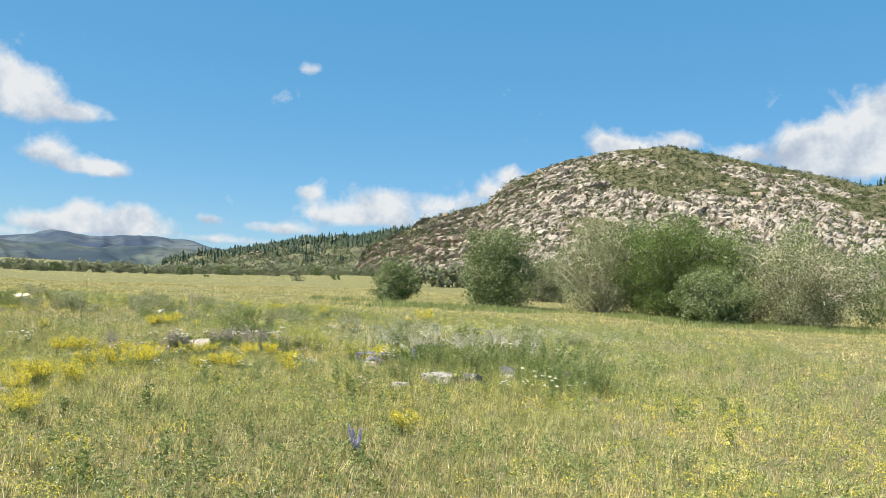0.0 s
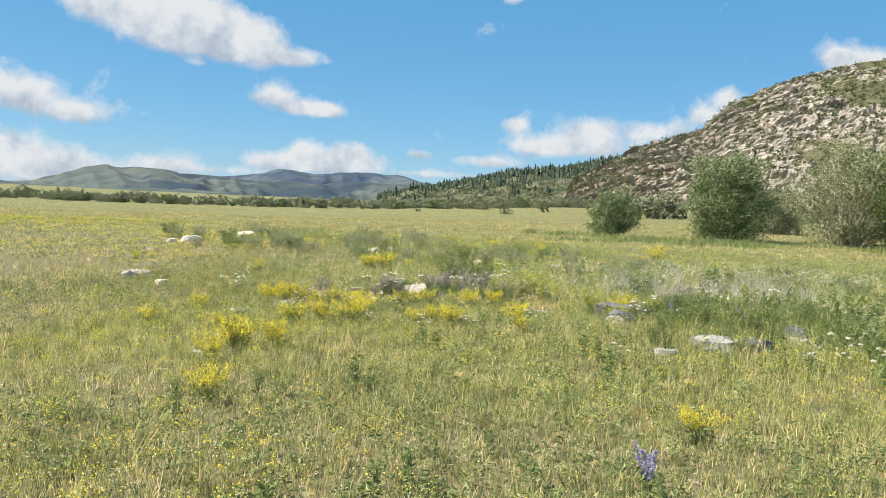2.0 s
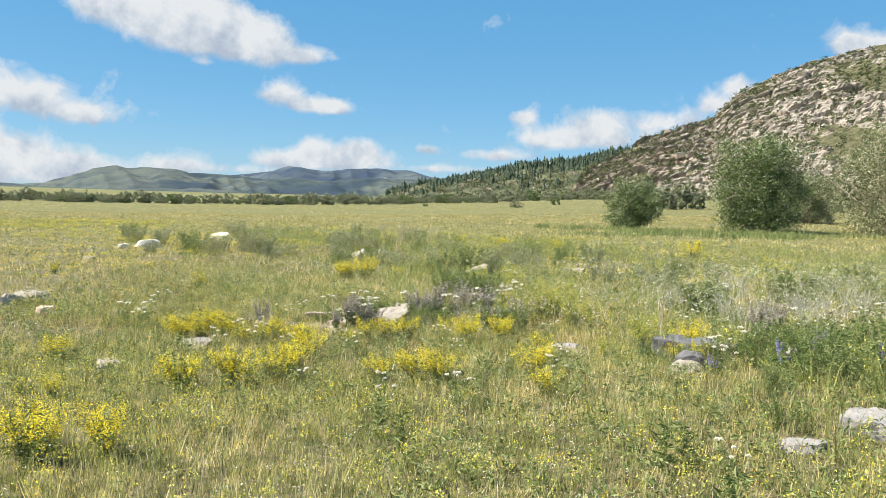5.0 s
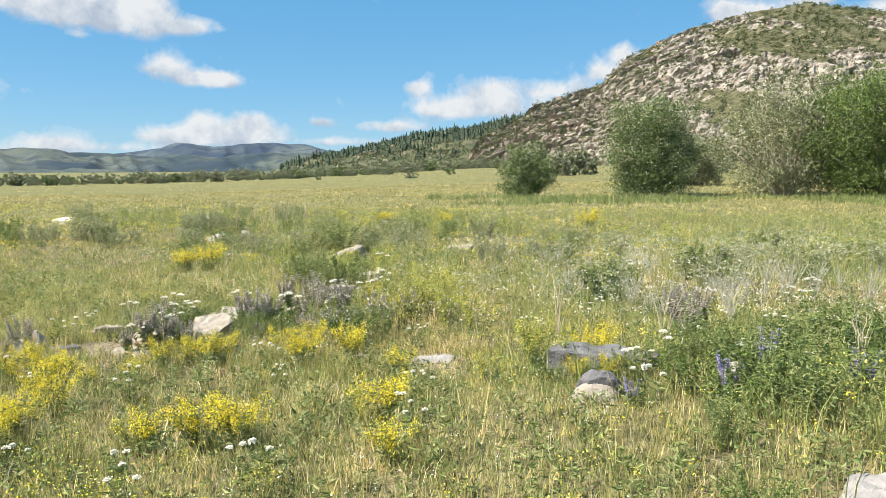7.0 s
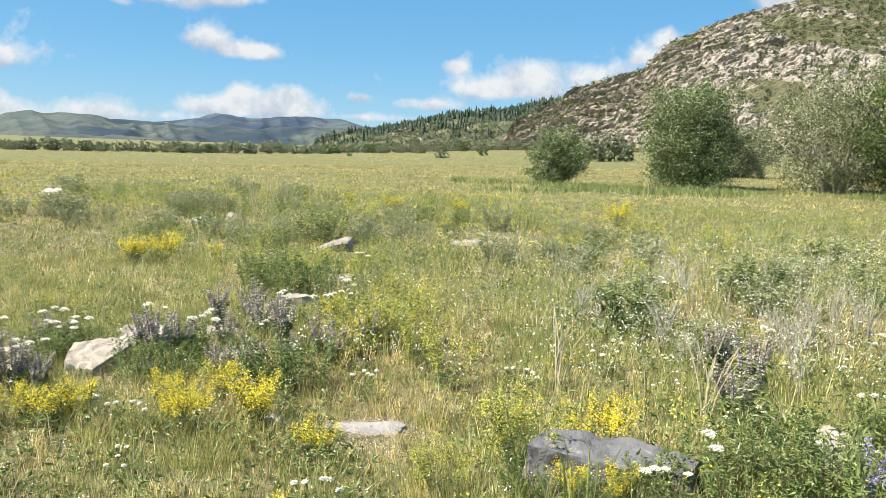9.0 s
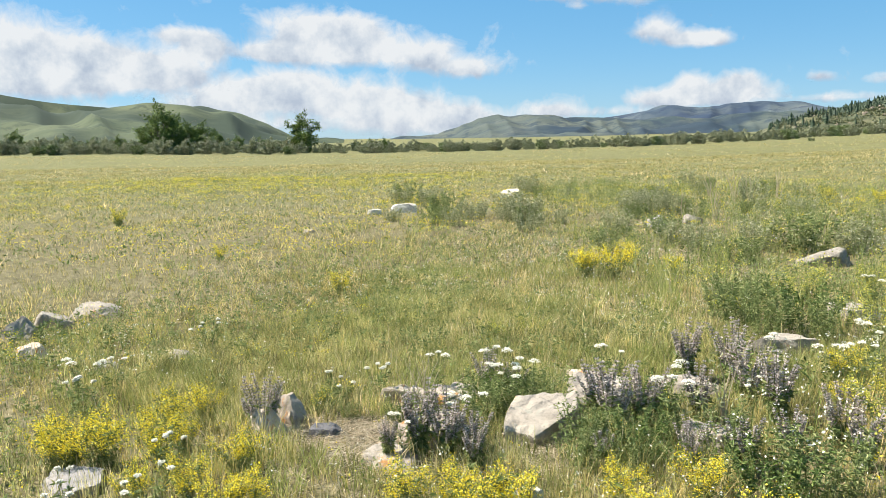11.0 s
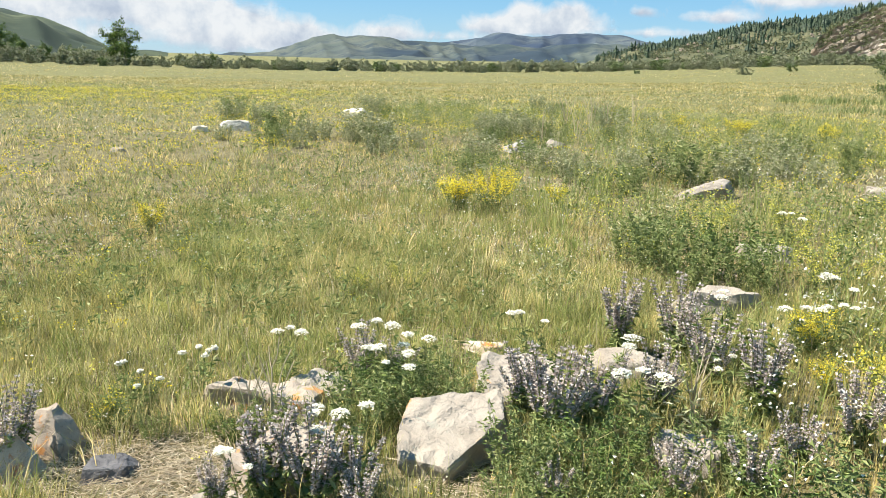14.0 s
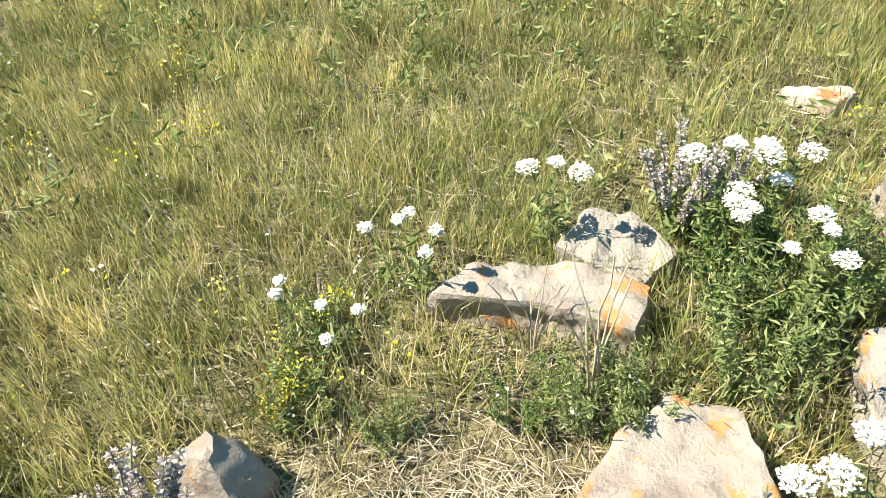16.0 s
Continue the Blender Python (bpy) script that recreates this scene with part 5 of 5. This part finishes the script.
scatter([bushy("leafy_herb", M_FORB, LEAFY, 0.42, 0.26, 22, 1300, 0.036, 0.011, up=0.4), bushy("leafy_herb", M_DARKLEAF, LEAFY, 0.36, 0.32, 24, 1300, 0.034, 0.011, up=0.4), bushy("leafy_herb", M_FORB, LEAFY, 0.38, 0.28, 22, 1300, 0.034, 0.010, up=0.4)],
        [(-2.66, 12.15, 0.6), (-2.7, 12.32, 0.65), (-2.62, 12.48, 0.6), (-2.0, 12.1, 0.55), (-1.9, 12.3, 0.6), (-1.95, 11.9, 0.5), (-1.75, 12.05, 0.5), (-2.05, 12.75, 0.6), (-1.75, 12.45, 0.5), (-2.95, 11.9, 0.4), (-3.05, 11.88, 0.35), (-3.25, 11.7, 0.3), (-2.05, 12.2, 0.45), (0.5, 10.95, 0.4), (1.0, 10.92, 0.45), (0.75, 10.85, 0.35), (1.15, 11.1, 0.6), (-2.2, 14.7, 0.95), (-2.6, 15.1, 0.9), (-2.05, 15.15, 1.0), (-1.8, 14.85, 0.95), (-2.4, 14.95, 0.95), (1.64, 10.4, 0.8), (1.9, 10.2, 0.9), (1.44, 11.0, 0.8), (2.45, 11.6), (1.34, 9.65, 0.7), (2.2, 10.0, 0.9), (2.0, 10.6, 0.9), (2.5, 10.6), (1.7, 9.9, 0.8), (1.45, 10.1, 0.7), (2.9, 11.2), (3.0, 9.5, 0.9), (3.3, 10.1, 1.0), (3.6, 10.5, 1.2), (3.9, 9.6, 1.2), (3.4, 9.3), (3.2, 11.4, 1.2), (2.6, 12.4),
         (3.7, 12.2, 1.3), (4.1, 11.0, 1.2), (2.0, 9.0, 0.6), (1.3, 8.9, 0.5), (-2.6, 12.3, 0.5), (-2.5, 12.45, 0.5), (-1.2, 12.2, 0.8), (-1.5, 12.45, 0.8), (-1.0, 12.35, 0.8), (-1.75, 12.2, 0.7), (-2.85, 11.98, 0.5), *cluster([(1.3, 11.4), (1.9, 11.0), (2.6, 10.9), (3.1, 11.9), (2.4, 12.2), (3.6, 11.2), (1.6, 10.6), (2.3, 9.6)], 2, 0.3)], "leafy green herbs")
scatter([bushy("thistle_weed", M_FORB, "single upright weed with narrow dark leaves", 0.42, 0.10, 3, 110, 0.07, 0.02, up=0.5)],
        [(-0.83, 8.1), (-0.91, 6.18), (0.74, 8.27), (-1.42, 5.68, 0.8), (-1.88, 5.33, 0.8), (0.03, 4.1, 1.1), (0.88, 7.37), (1.34, 4.57, 0.9), (0.1, 4.4), (0.6, 8.1), (-6.2, 11.2), (-0.7, 6.0, 0.8), (0.4, 5.0, 0.7), (-0.3, 3.6, 0.8), (5.2, 8.2), (5.5, 8.5, 0.9), (4.6, 6.2, 0.8), (-1.0, 8.3, 0.8)], "upright weeds", (0.55, 0.85))
scatter([dry_stalks("bleached dry stalks of last year's growth")], [(-7.3, 25.1, 1.7), (-6.9, 25.4, 1.6), (-6.5, 25.2, 1.5), (-6.1, 25.6, 1.5), (-2.95, 11.96, 0.85), (-3.1, 12.0, 0.6), (-6.6, 22.4, 1.2), (2.4, 11.2), (1.3, 12.0), (-5.9, 22.2, 1.2), (-1.7, 12.9, 0.8), (0.5, 12.6)], "bleached dry stalks")


# ---- grass and small flowers of the meadow ----
ROCKS = np.array([(s[0], s[1], max(s[2], s[3]) * 0.42) for s in STONES] + [(-2.35, 12.28, 0.18), (-2.33, 12.02, 0.16), (-2.37, 12.69, 0.2), (-2.73, 11.80, 0.17), (-3.02, 12.13, 0.1), (-3.2, 12.1, 0.1), (1.84, 9.0, 0.18), (0.62, 11.15, 0.15), (0.95, 11.15, 0.16), (0.76, 10.53, 0.15), (-3.06, 12.36, 0.1), (-2.66, 11.42, 0.14), (-3.47, 11.47, 0.09)])
BARE = np.array([(-2.95, 11.72, 0.32), (-3.2, 11.45, 0.25), (-2.75, 11.5, 0.3), (-2.1, 12.0, 0.2), (-2.95, 11.5, 0.25), (-3.45, 11.35, 0.2), (-5.6, 19.8, 0.5), (-4.6, 18.2, 0.4), (-5.3, 13.4, 0.15), (-0.4, 11.6, 0.3), (-2.2, 15.0, 0.35), (-0.2, 7.0, 0.15)])


def patch_noise(x, y, f, k):
    return 0.5 + 0.25 * (np.sin(x * f + 1.7 * k + np.sin(y * f * 0.8 + k)) + np.sin(y * f * 1.3 - k + 0.9 * np.sin(x * f * 1.7)))


def spots(n, x0, x1, y0, y1, wedge=True):
    """n places on the turf, none on a stone."""
    x, y = rng.uniform(x0, x1, n), rng.uniform(y0, y1, n)
    ok = np.ones(n, bool)
    for rx, ry, rr in ROCKS:
        if x0 - 1 < rx < x1 + 1 and y0 - 1 < ry < y1 + 1:
            ok &= (x - rx) ** 2 + (y - ry) ** 2 > rr * rr
    for rx, ry, rr in BARE:
        if x0 - 1 < rx < x1 + 1 and y0 - 1 < ry < y1 + 1:
            ok &= ((x - rx) ** 2 + (y - ry) ** 2 > rr * rr) | (rng.uniform(0, 1, n) < 0.22)
    x, y = x[ok], y[ok]
    return np.stack([x, y, ground_z(x, y) - 0.005], 1)


def tufts(n, per, x0, x1, y0, y1, r, hole=None):
    """Grass roots gathered in tufts, and the way each blade falls, mostly outward; gaps of soil show between."""
    c = spots(n // per, x0, x1, y0, y1)
    gap = np.sin(c[:, 0] * 13 + 2 * np.sin(c[:, 1] * 5)) + np.sin(c[:, 1] * 11 + 2 * np.sin(c[:, 0] * 6.3))
    c = c[(gap > -0.75) | (rng.uniform(0, 1, len(c)) < 0.65)]
    if hole:
        c = c[~((c[:, 0] > hole[0]) & (c[:, 0] < hole[1]) & (c[:, 1] > hole[2]) & (c[:, 1] < hole[3]))]
    o = rng.normal(0, 1, (len(c) * per, 2)) * (r * rng.uniform(0.5, 1.6, (len(c), 1))).repeat(per, 0)
    p = c.repeat(per, 0)
    p[:, :2] += o
    tall = rng.lognormal(0, 0.5, len(c)).repeat(per) * (0.65 + 0.7 * patch_noise(p[:, 0], p[:, 1], 1.9, 2))
    return p, np.arctan2(o[:, 1], o[:, 0]) + rng.normal(0, 0.9, len(p)), tall


def edge_fade(p):
    """1 within the fine turf about the path, falling to 0 towards its border."""
    x = np.minimum(p[:, 0] + 10.5, 8 - p[:, 0]) / 3.5
    y = np.minimum(p[:, 1] + 4.5, 21.5 - p[:, 1]) / 4.5
    return np.clip(np.minimum(x, y), 0, 1)


def wide_tufts(n, per, r0, r1, hole):
    """Tufts over the wide meadow, thinning out with distance."""
    r, az = rng.uniform(r0, r1, n // per), np.radians(rng.uniform(-110, 110, n // per))
    c = np.stack([-1 + r * np.sin(az), 5 + r * np.cos(az)], 1)
    if hole:
        c = c[rng.uniform(0, 1, len(c)) > edge_fade(c)]
    rr = np.hypot(c[:, 0] + 1, c[:, 1] - 5)
    o = rng.normal(0, 1, (len(c) * per, 2)) * (0.006 * rr).repeat(per)[:, None]
    p = c.repeat(per, 0) + o
    p = np.concatenate([p, ground_z(p[:, 0], p[:, 1])[:, None] - 0.005], 1)
    tall = rng.lognormal(0, 0.3, len(c)).repeat(per) * (0.65 + 0.7 * patch_noise(p[:, 0], p[:, 1], 0.8, 3))
    return p, np.arctan2(o[:, 1], o[:, 0]) + rng.normal(0, 0.9, len(p)), tall


def grass():
    near, mid = (-6.6, 0.2, 10.6, 16.2), (-10.5, 8, -4.5, 21.5)
    G = Soup()
    p, a, k = tufts(110000, 12, *near, 0.032)
    G.blades(p, rng.uniform(0.035, 0.09, len(p)) * k, rng.uniform(0.0022, 0.0045, len(p)), 0.55, 2, a)
    tagged(new("grass", G.mesh("grass", M_GRASS)), "fine mixed meadow grass by the stone ring", "grass", kind="stuff")
    G = Soup()
    p, a, k = tufts(370000, 10, *mid, 0.045, near)
    ok = rng.uniform(0, 1, len(p) // 10).repeat(10) < edge_fade(p)
    p, a, k = p[ok], a[ok], k[ok]
    G.blades(p, rng.uniform(0.035, 0.09, len(p)) * k, rng.uniform(0.0045, 0.009, len(p)), 0.6, 1, a)
    tagged(new("grass", G.mesh("grass", M_GRASS)), "short mixed green and straw meadow grass", "grass", kind="stuff")
    G = Soup()
    p, a, k = wide_tufts(430000, 9, 6.5, 64, True)
    r = np.hypot(p[:, 0] + 1, p[:, 1] - 5)
    G.blades(p, rng.uniform(0.04, 0.10, len(p)) * k, rng.uniform(0.0005, 0.0010, len(p)) * r, 0.8, 1, a)
    tagged(new("grass", G.mesh("grass", M_GRASS)), "wide sunlit meadow grass", "grass", kind="stuff")
    G = Soup()
    p, a, k = wide_tufts(60000, 6, 60, 190, None)
    r = np.hypot(p[:, 0] + 1, p[:, 1] - 5)
    G.blades(p, rng.uniform(0.04, 0.09, len(p)) * k, rng.uniform(0.0005, 0.0009, len(p)) * r, 0.8, 1, a)
    tagged(new("grass", G.mesh("grass", M_GRASS)), "far meadow grass", "grass", kind="stuff")
    # fresh fine grass between the stones of the ring
    G = Soup()
    p, a, k = tufts(80000, 12, -5.4, -1.4, 11.1, 14.8, 0.035)
    G.blades(p, rng.uniform(0.05, 0.13, len(p)) * np.clip(k, 0.5, 1.5), rng.uniform(0.0018, 0.0038, len(p)), 0.5, 2, a)
    tagged(new("grass", G.mesh("grass", M_WALKGRASS)), "fresh fine grass between the stones of the ring", "grass", kind="stuff")
    # upright grass along the walk
    G = Soup()
    for n, box in ((74000, (-4.6, 3.6, 6.4, 10.7)), (28000, (0.1, 3.8, 10.6, 14)), (66000, (-4.6, 4.6, 0.6, 6.5))):
        p, a, k = tufts(n, 10, *box, 0.05)
        G.blades(p, rng.uniform(0.06, 0.14, len(p)) * np.clip(k, 0.5, 1.4), rng.uniform(0.0022, 0.0048, len(p)), 0.4, 2, a)
    tagged(new("grass", G.mesh("grass", M_WALKGRASS)), "upright meadow grass along the walk", "grass", kind="stuff")
    # lusher green tufts among the dry turf
    G = Soup()
    c = spots(2600, -6.5, 0.5, 10.8, 17)
    c = c[patch_noise(c[:, 0], c[:, 1], 1.3, 4) > 0.42]
    per = 24
    o = rng.normal(0, 1, (len(c) * per, 2)) * 0.045
    p = c.repeat(per, 0)
    p[:, :2] += o
    G.blades(p, rng.uniform(0.05, 0.15, len(p)), rng.uniform(0.0028, 0.005, len(p)), 0.6, 2, np.arctan2(o[:, 1], o[:, 0]) + rng.normal(0, 0.7, len(p)))
    c = spots(2600, -9, 7, 1, 20)
    c = c[patch_noise(c[:, 0], c[:, 1], 0.9, 6) > 0.5]
    per = 16
    o = rng.normal(0, 1, (len(c) * per, 2)) * 0.05
    p = c.repeat(per, 0)
    p[:, :2] += o
    G.blades(p, rng.uniform(0.06, 0.16, len(p)), rng.uniform(0.005, 0.01, len(p)), 0.8, 1, np.arctan2(o[:, 1], o[:, 0]) + rng.normal(0, 0.7, len(p)))
    tagged(new("grass", G.mesh("grass", M_GREENGRASS)), "lush green grass tufts", "grass", kind="stuff")
    # seed stems and dry litter
    G = Soup()
    p = spots(11000, -9, 6, 1.2, 21)
    G.blades(p, rng.uniform(0.10, 0.24, len(p)), 0.0026, 0.35, 2)
    for n, box in ((5000, (-4.2, -1.6, 10.9, 13.4)), (16000, (-8, 6, 1.2, 19))):
        p = spots(n, *box)
        t = rand_dirs(len(p))
        t[:, 2] *= 0.25
        G.leaves(p + [0, 0, 0.02], t, rng.uniform(0.04, 0.13, len(p)), 0.004, 0.03)
    for x, y, r in BARE:
        k = int(4200 * r)
        a, o = rng.uniform(0, 2 * np.pi, k), np.sqrt(rng.uniform(0, 1, k)) * r * 1.1
        q = np.stack([x + np.cos(a) * o, y + np.sin(a) * o], 1)
        q = np.concatenate([q, (ground_z(q[:, 0], q[:, 1]) + 0.012)[:, None]], 1)
        t = rand_dirs(k)
        t[:, 2] *= 0.15
        G.leaves(q, t, rng.uniform(0.02, 0.08, k), 0.0028, 0.02)
    tagged(new("straw", G.mesh("straw", M_STRAW)), "dry seed stems and fallen straw", "dry grass", kind="stuff")
    # low broad leaves
    G = Soup()
    p = spots(17000, -8, 6, 1.2, 20)
    p = p[patch_noise(p[:, 0], p[:, 1], 1.1, 5) > 0.38].repeat(5, 0)
    d = rand_dirs(len(p), 0.7)
    G.leaves(p + rng.normal(0, 0.012, p.shape) * [1, 1, 0] + [0, 0, 1] * rng.uniform(0, 0.12, (len(p), 1)), d, rng.uniform(0.02, 0.055, len(p)), rng.uniform(0.008, 0.018, len(p)))
    p, a, k = wide_tufts(40000, 4, 12, 45, None)
    p[:, 2] += rng.uniform(0.02, 0.08, len(p))
    G.leaves(p, rand_dirs(len(p), 0.8), rng.uniform(0.04, 0.09, len(p)), rng.uniform(0.02, 0.035, len(p)))
    # knee-low leafy herbs standing in the turf
    c = spots(3400, -7, 5, 2, 15)
    c = c[patch_noise(c[:, 0], c[:, 1], 0.8, 15) > 0.4]
    per = 26
    t, k = rng.uniform(0, 1, (len(c), per)), rng.uniform(0.08, 0.2, (len(c), 1))
    p = c.repeat(per, 0) + np.stack([rng.normal(0, 0.03, t.size), rng.normal(0, 0.03, t.size), (t * k).ravel()], 1)
    G.leaves(p, rand_dirs(len(p), 0.6), rng.uniform(0.025, 0.055, len(p)), rng.uniform(0.008, 0.015, len(p)))
    tagged(new("herb_cover", G.mesh("herb_cover", M_FORB)), "low broad-leaved herbs in the turf", "herbs", kind="stuff")


def herb_share(x, y):
    """How thickly tall herbs cover the meadow: the damp hollow beside the walk, bounded by short turf."""
    edge = np.clip((x + 2.2 + 0.85 * (y - 13)) / 1.6, 0, 1) * np.clip((y - 9.5) / 2.5, 0, 1) * np.clip((31 - y) / 3, 0, 1)
    side = np.clip((x - 0.9) / 1.0, 0, 1) * np.clip((y - 6.5) / 1.5, 0, 1) * np.clip((14 - y) / 3, 0, 1)
    return np.maximum(edge, side) * np.clip(0.25 + 1.3 * (patch_noise(x, y, 0.75, 21) - 0.25), 0.15, 1)


def herb_spots(n, x0=-13, x1=11, y0=6.5, y1=31):
    p = spots(n, x0, x1, y0, y1)
    return p[rng.uniform(0, 1, len(p)) < herb_share(p[:, 0], p[:, 1])]


def clump_points(c, per, r, h):
    """Points filling low domes of width r and height h over the spots c."""
    n = len(c)
    h, r = (h * rng.uniform(0.5, 1.25, n)).repeat(per), (r * rng.uniform(0.6, 1.4, n)).repeat(per)
    a, o, t = rng.uniform(0, 2 * np.pi, n * per), np.sqrt(rng.uniform(0, 1, n * per)), rng.uniform(0.05, 1, n * per) ** 0.7
    return c.repeat(per, 0) + np.stack([np.cos(a) * o * r, np.sin(a) * o * r, t * h * (1 - 0.45 * o * o)], 1)


def herb_meadow():
    """Tall mixed herbs: leafy clumps, grey wormwood, lime bedstraw, upright grass and bleached stems."""
    for name, m, label, n, per, r, h, ll, lw in (
            ("green_herb", M_FORB, "leafy green herb clumps crowding the meadow", 1900, 75, 0.15, 0.36, 0.038, 0.012),
            ("dark_herb", M_DARKLEAF, "dark green herb clumps among the grasses", 800, 75, 0.16, 0.36, 0.038, 0.011),
            ("grey_herb", M_SILVER, "grey-green wormwood clumps among the grasses", 1000, 75, 0.17, 0.42, 0.04, 0.009)):
        S = Soup()
        p = clump_points(herb_spots(n), per, r, h)
        d = rand_dirs(len(p), 0.7)
        S.leaves(p, d, ll * rng.uniform(0.6, 1.4, len(p)), lw * rng.uniform(0.7, 1.4, len(p)))
        tagged(new(name, S.mesh(name, m)), label, "herbs", kind="stuff")
    S, F = Soup(), Soup()
    c = herb_spots(1000)
    p = clump_points(c, 30, 0.15, 0.26)
    S.leaves(p, rand_dirs(len(p), 0.7), rng.uniform(0.02, 0.045, len(p)), 0.008)
    p = clump_points(c + [0, 0, 0.14], 42, 0.16, 0.2)
    F.leaves(p, rand_dirs(len(p), 0.4), rng.uniform(0.012, 0.024, len(p)), 0.014)
    tagged(new("bedstraw_foliage", S.mesh("bedstraw_foliage", M_FORB)), "fine green foliage under the bedstraw bloom", "herbs", kind="stuff")
    tagged(new("bedstraw_bloom", F.mesh("bedstraw_bloom", M_LIME)), "lime-yellow bedstraw bloom over the herbs", "wildflowers", kind="stuff")
    S = Soup()
    c = herb_spots(5200)
    per = 11
    o = rng.normal(0, 1, (len(c) * per, 2)) * 0.05
    p = c.repeat(per, 0)
    p[:, :2] += o
    S.blades(p, rng.uniform(0.16, 0.42, len(p)), rng.uniform(0.004, 0.008, len(p)), 0.35, 2, np.arctan2(o[:, 1], o[:, 0]))
    tagged(new("tall_grass", S.mesh("tall_grass", M_GREENGRASS)), "tall green grass among the herbs", "grass", kind="stuff")
    S = Soup()
    c = herb_spots(800, -0.5, 4.5, 11, 19)
    S.blades(c, rng.uniform(0.25, 0.5, len(c)), rng.uniform(0.003, 0.006, len(c)), 0.15, 2)
    tagged(new("bleached_stem", S.mesh("bleached_stem", M_DEADSPIKE)), "bleached stems of last year's herbs", "dry grass", kind="stuff")


def lush_strip():
    """Tall fresh grass along the damp foot of the bushes."""
    S = Soup()
    c = spots(2600, -6, 34, 36.5, 43)
    c = c[patch_noise(c[:, 0], c[:, 1], 0.35, 31) + (c[:, 0] > 4) * 0.25 > 0.5].repeat(12, 0)
    c[:, :2] += rng.normal(0, 0.16, (len(c), 2))
    S.blades(c, rng.uniform(0.1, 0.32, len(c)), rng.uniform(0.02, 0.04, len(c)), 0.5, 1)
    tagged(new("lush_grass", S.mesh("lush_grass", M_FORB)), "tall fresh grass along the foot of the bushes", "grass", kind="stuff")


def blossom_clumps(name, m, label, sets):
    """Small bunches of bloom on leafy tufts in the short turf."""
    F, L = Soup(), Soup()
    for n, x0, x1, y0, y1, f, k, thr, r, z, size, per in sets:
        c = spots(n, x0, x1, y0, y1)
        c = c[patch_noise(c[:, 0], c[:, 1], f, k) + rng.normal(0, 0.12, len(c)) > thr]
        p = clump_points(c + [0, 0, z * 0.55], per, r, z * 0.7)
        F.leaves(p, rand_dirs(len(p), 0.4), size * rng.uniform(0.6, 1.3, len(p)), size * 0.7)
        p = clump_points(c, per // 2, r, z)
        L.leaves(p, rand_dirs(len(p), 0.7), size * rng.uniform(1.5, 3.2, len(p)), size * 0.55)
    tagged(new(name + "_bloom", F.mesh(name + "_bloom", m)), label, "wildflowers", kind="stuff")
    tagged(new(name + "_foliage", L.mesh(name + "_foliage", M_FORB)), "leafy tufts under the " + label, "herbs", kind="stuff")


def small_flowers(name, m, label, sets):
    F = Soup()
    for n, x0, x1, y0, y1, f, k, thr, z, size, per in sets:
        p = spots(n, x0, x1, y0, y1)
        p = p[patch_noise(p[:, 0], p[:, 1], f, k) + rng.normal(0, 0.08, len(p)) > thr].repeat(per, 0)
        p = p + rng.normal(0, 1, p.shape) * [size * 1.6, size * 1.6, size * 0.7] + [0, 0, 1] * rng.uniform(z * 0.6, z * 1.3, (len(p) // per, 1)).repeat(per, 0)
        d = rand_dirs(len(p))
        d[:, 2] *= 0.5
        F.leaves(p, d, size * rng.uniform(0.7, 1.3, len(p)), size * 0.8)
    tagged(new(name, F.mesh(name, m)), label, "wildflowers", kind="stuff")


grass()
herb_meadow()
lush_strip()
blossom_clumps("yellow_tuft", M_YELLOW, "small bunches of yellow bloom over the meadow",
               [(900, -7, 6, 1.2, 9, 0.9, 2, 0.47, 0.055, 0.15, 0.013, 18), (300, -8, 3, 9, 20, 0.8, 4, 0.55, 0.06, 0.15, 0.012, 14), (2600, -34, 6, 18, 33, 0.3, 1, 0.52, 0.13, 0.16, 0.024, 14), (2600, -30, -8, 13, 34, 0.45, 7, 0.48, 0.12, 0.15, 0.022, 14)])
blossom_clumps("lime_tuft", M_LIME, "small bunches of lime-yellow bloom over the meadow",
               [(2500, -6, 7, 1.2, 9.5, 0.7, 6, 0.34, 0.07, 0.15, 0.012, 22), (500, -8, 2, 9, 20, 0.8, 7, 0.4, 0.07, 0.14, 0.011, 16), (1500, -34, 10, 20, 34, 0.25, 8, 0.5, 0.15, 0.15, 0.024, 12)])
small_flowers("yellow_blossom", M_YELLOW, "small yellow blossoms sprinkled over the meadow",
              [(3500, -7, 8, 1.2, 9, 0.9, 2, 0.52, 0.14, 0.010, 4), (1600, -8, 6, 9, 20, 0.8, 4, 0.58, 0.16, 0.011, 4)])
small_flowers("white_blossom", M_WHITE, "tiny white blossoms sprinkled over the meadow",
              [(5200, -6, 6, 3, 12, 1.1, 9, 0.46, 0.14, 0.009, 3), (4200, -1.5, 6, 12, 21, 0.8, 11, 0.42, 0.34, 0.013, 4), (1800, -6, -1, 11, 20, 1.0, 12, 0.5, 0.22, 0.012, 3), (1600, -2, 14, 18, 34, 0.4, 11, 0.48, 0.2, 0.022, 2), (2200, -20, 0, 14, 30, 0.5, 5, 0.6, 0.18, 0.022, 2)])
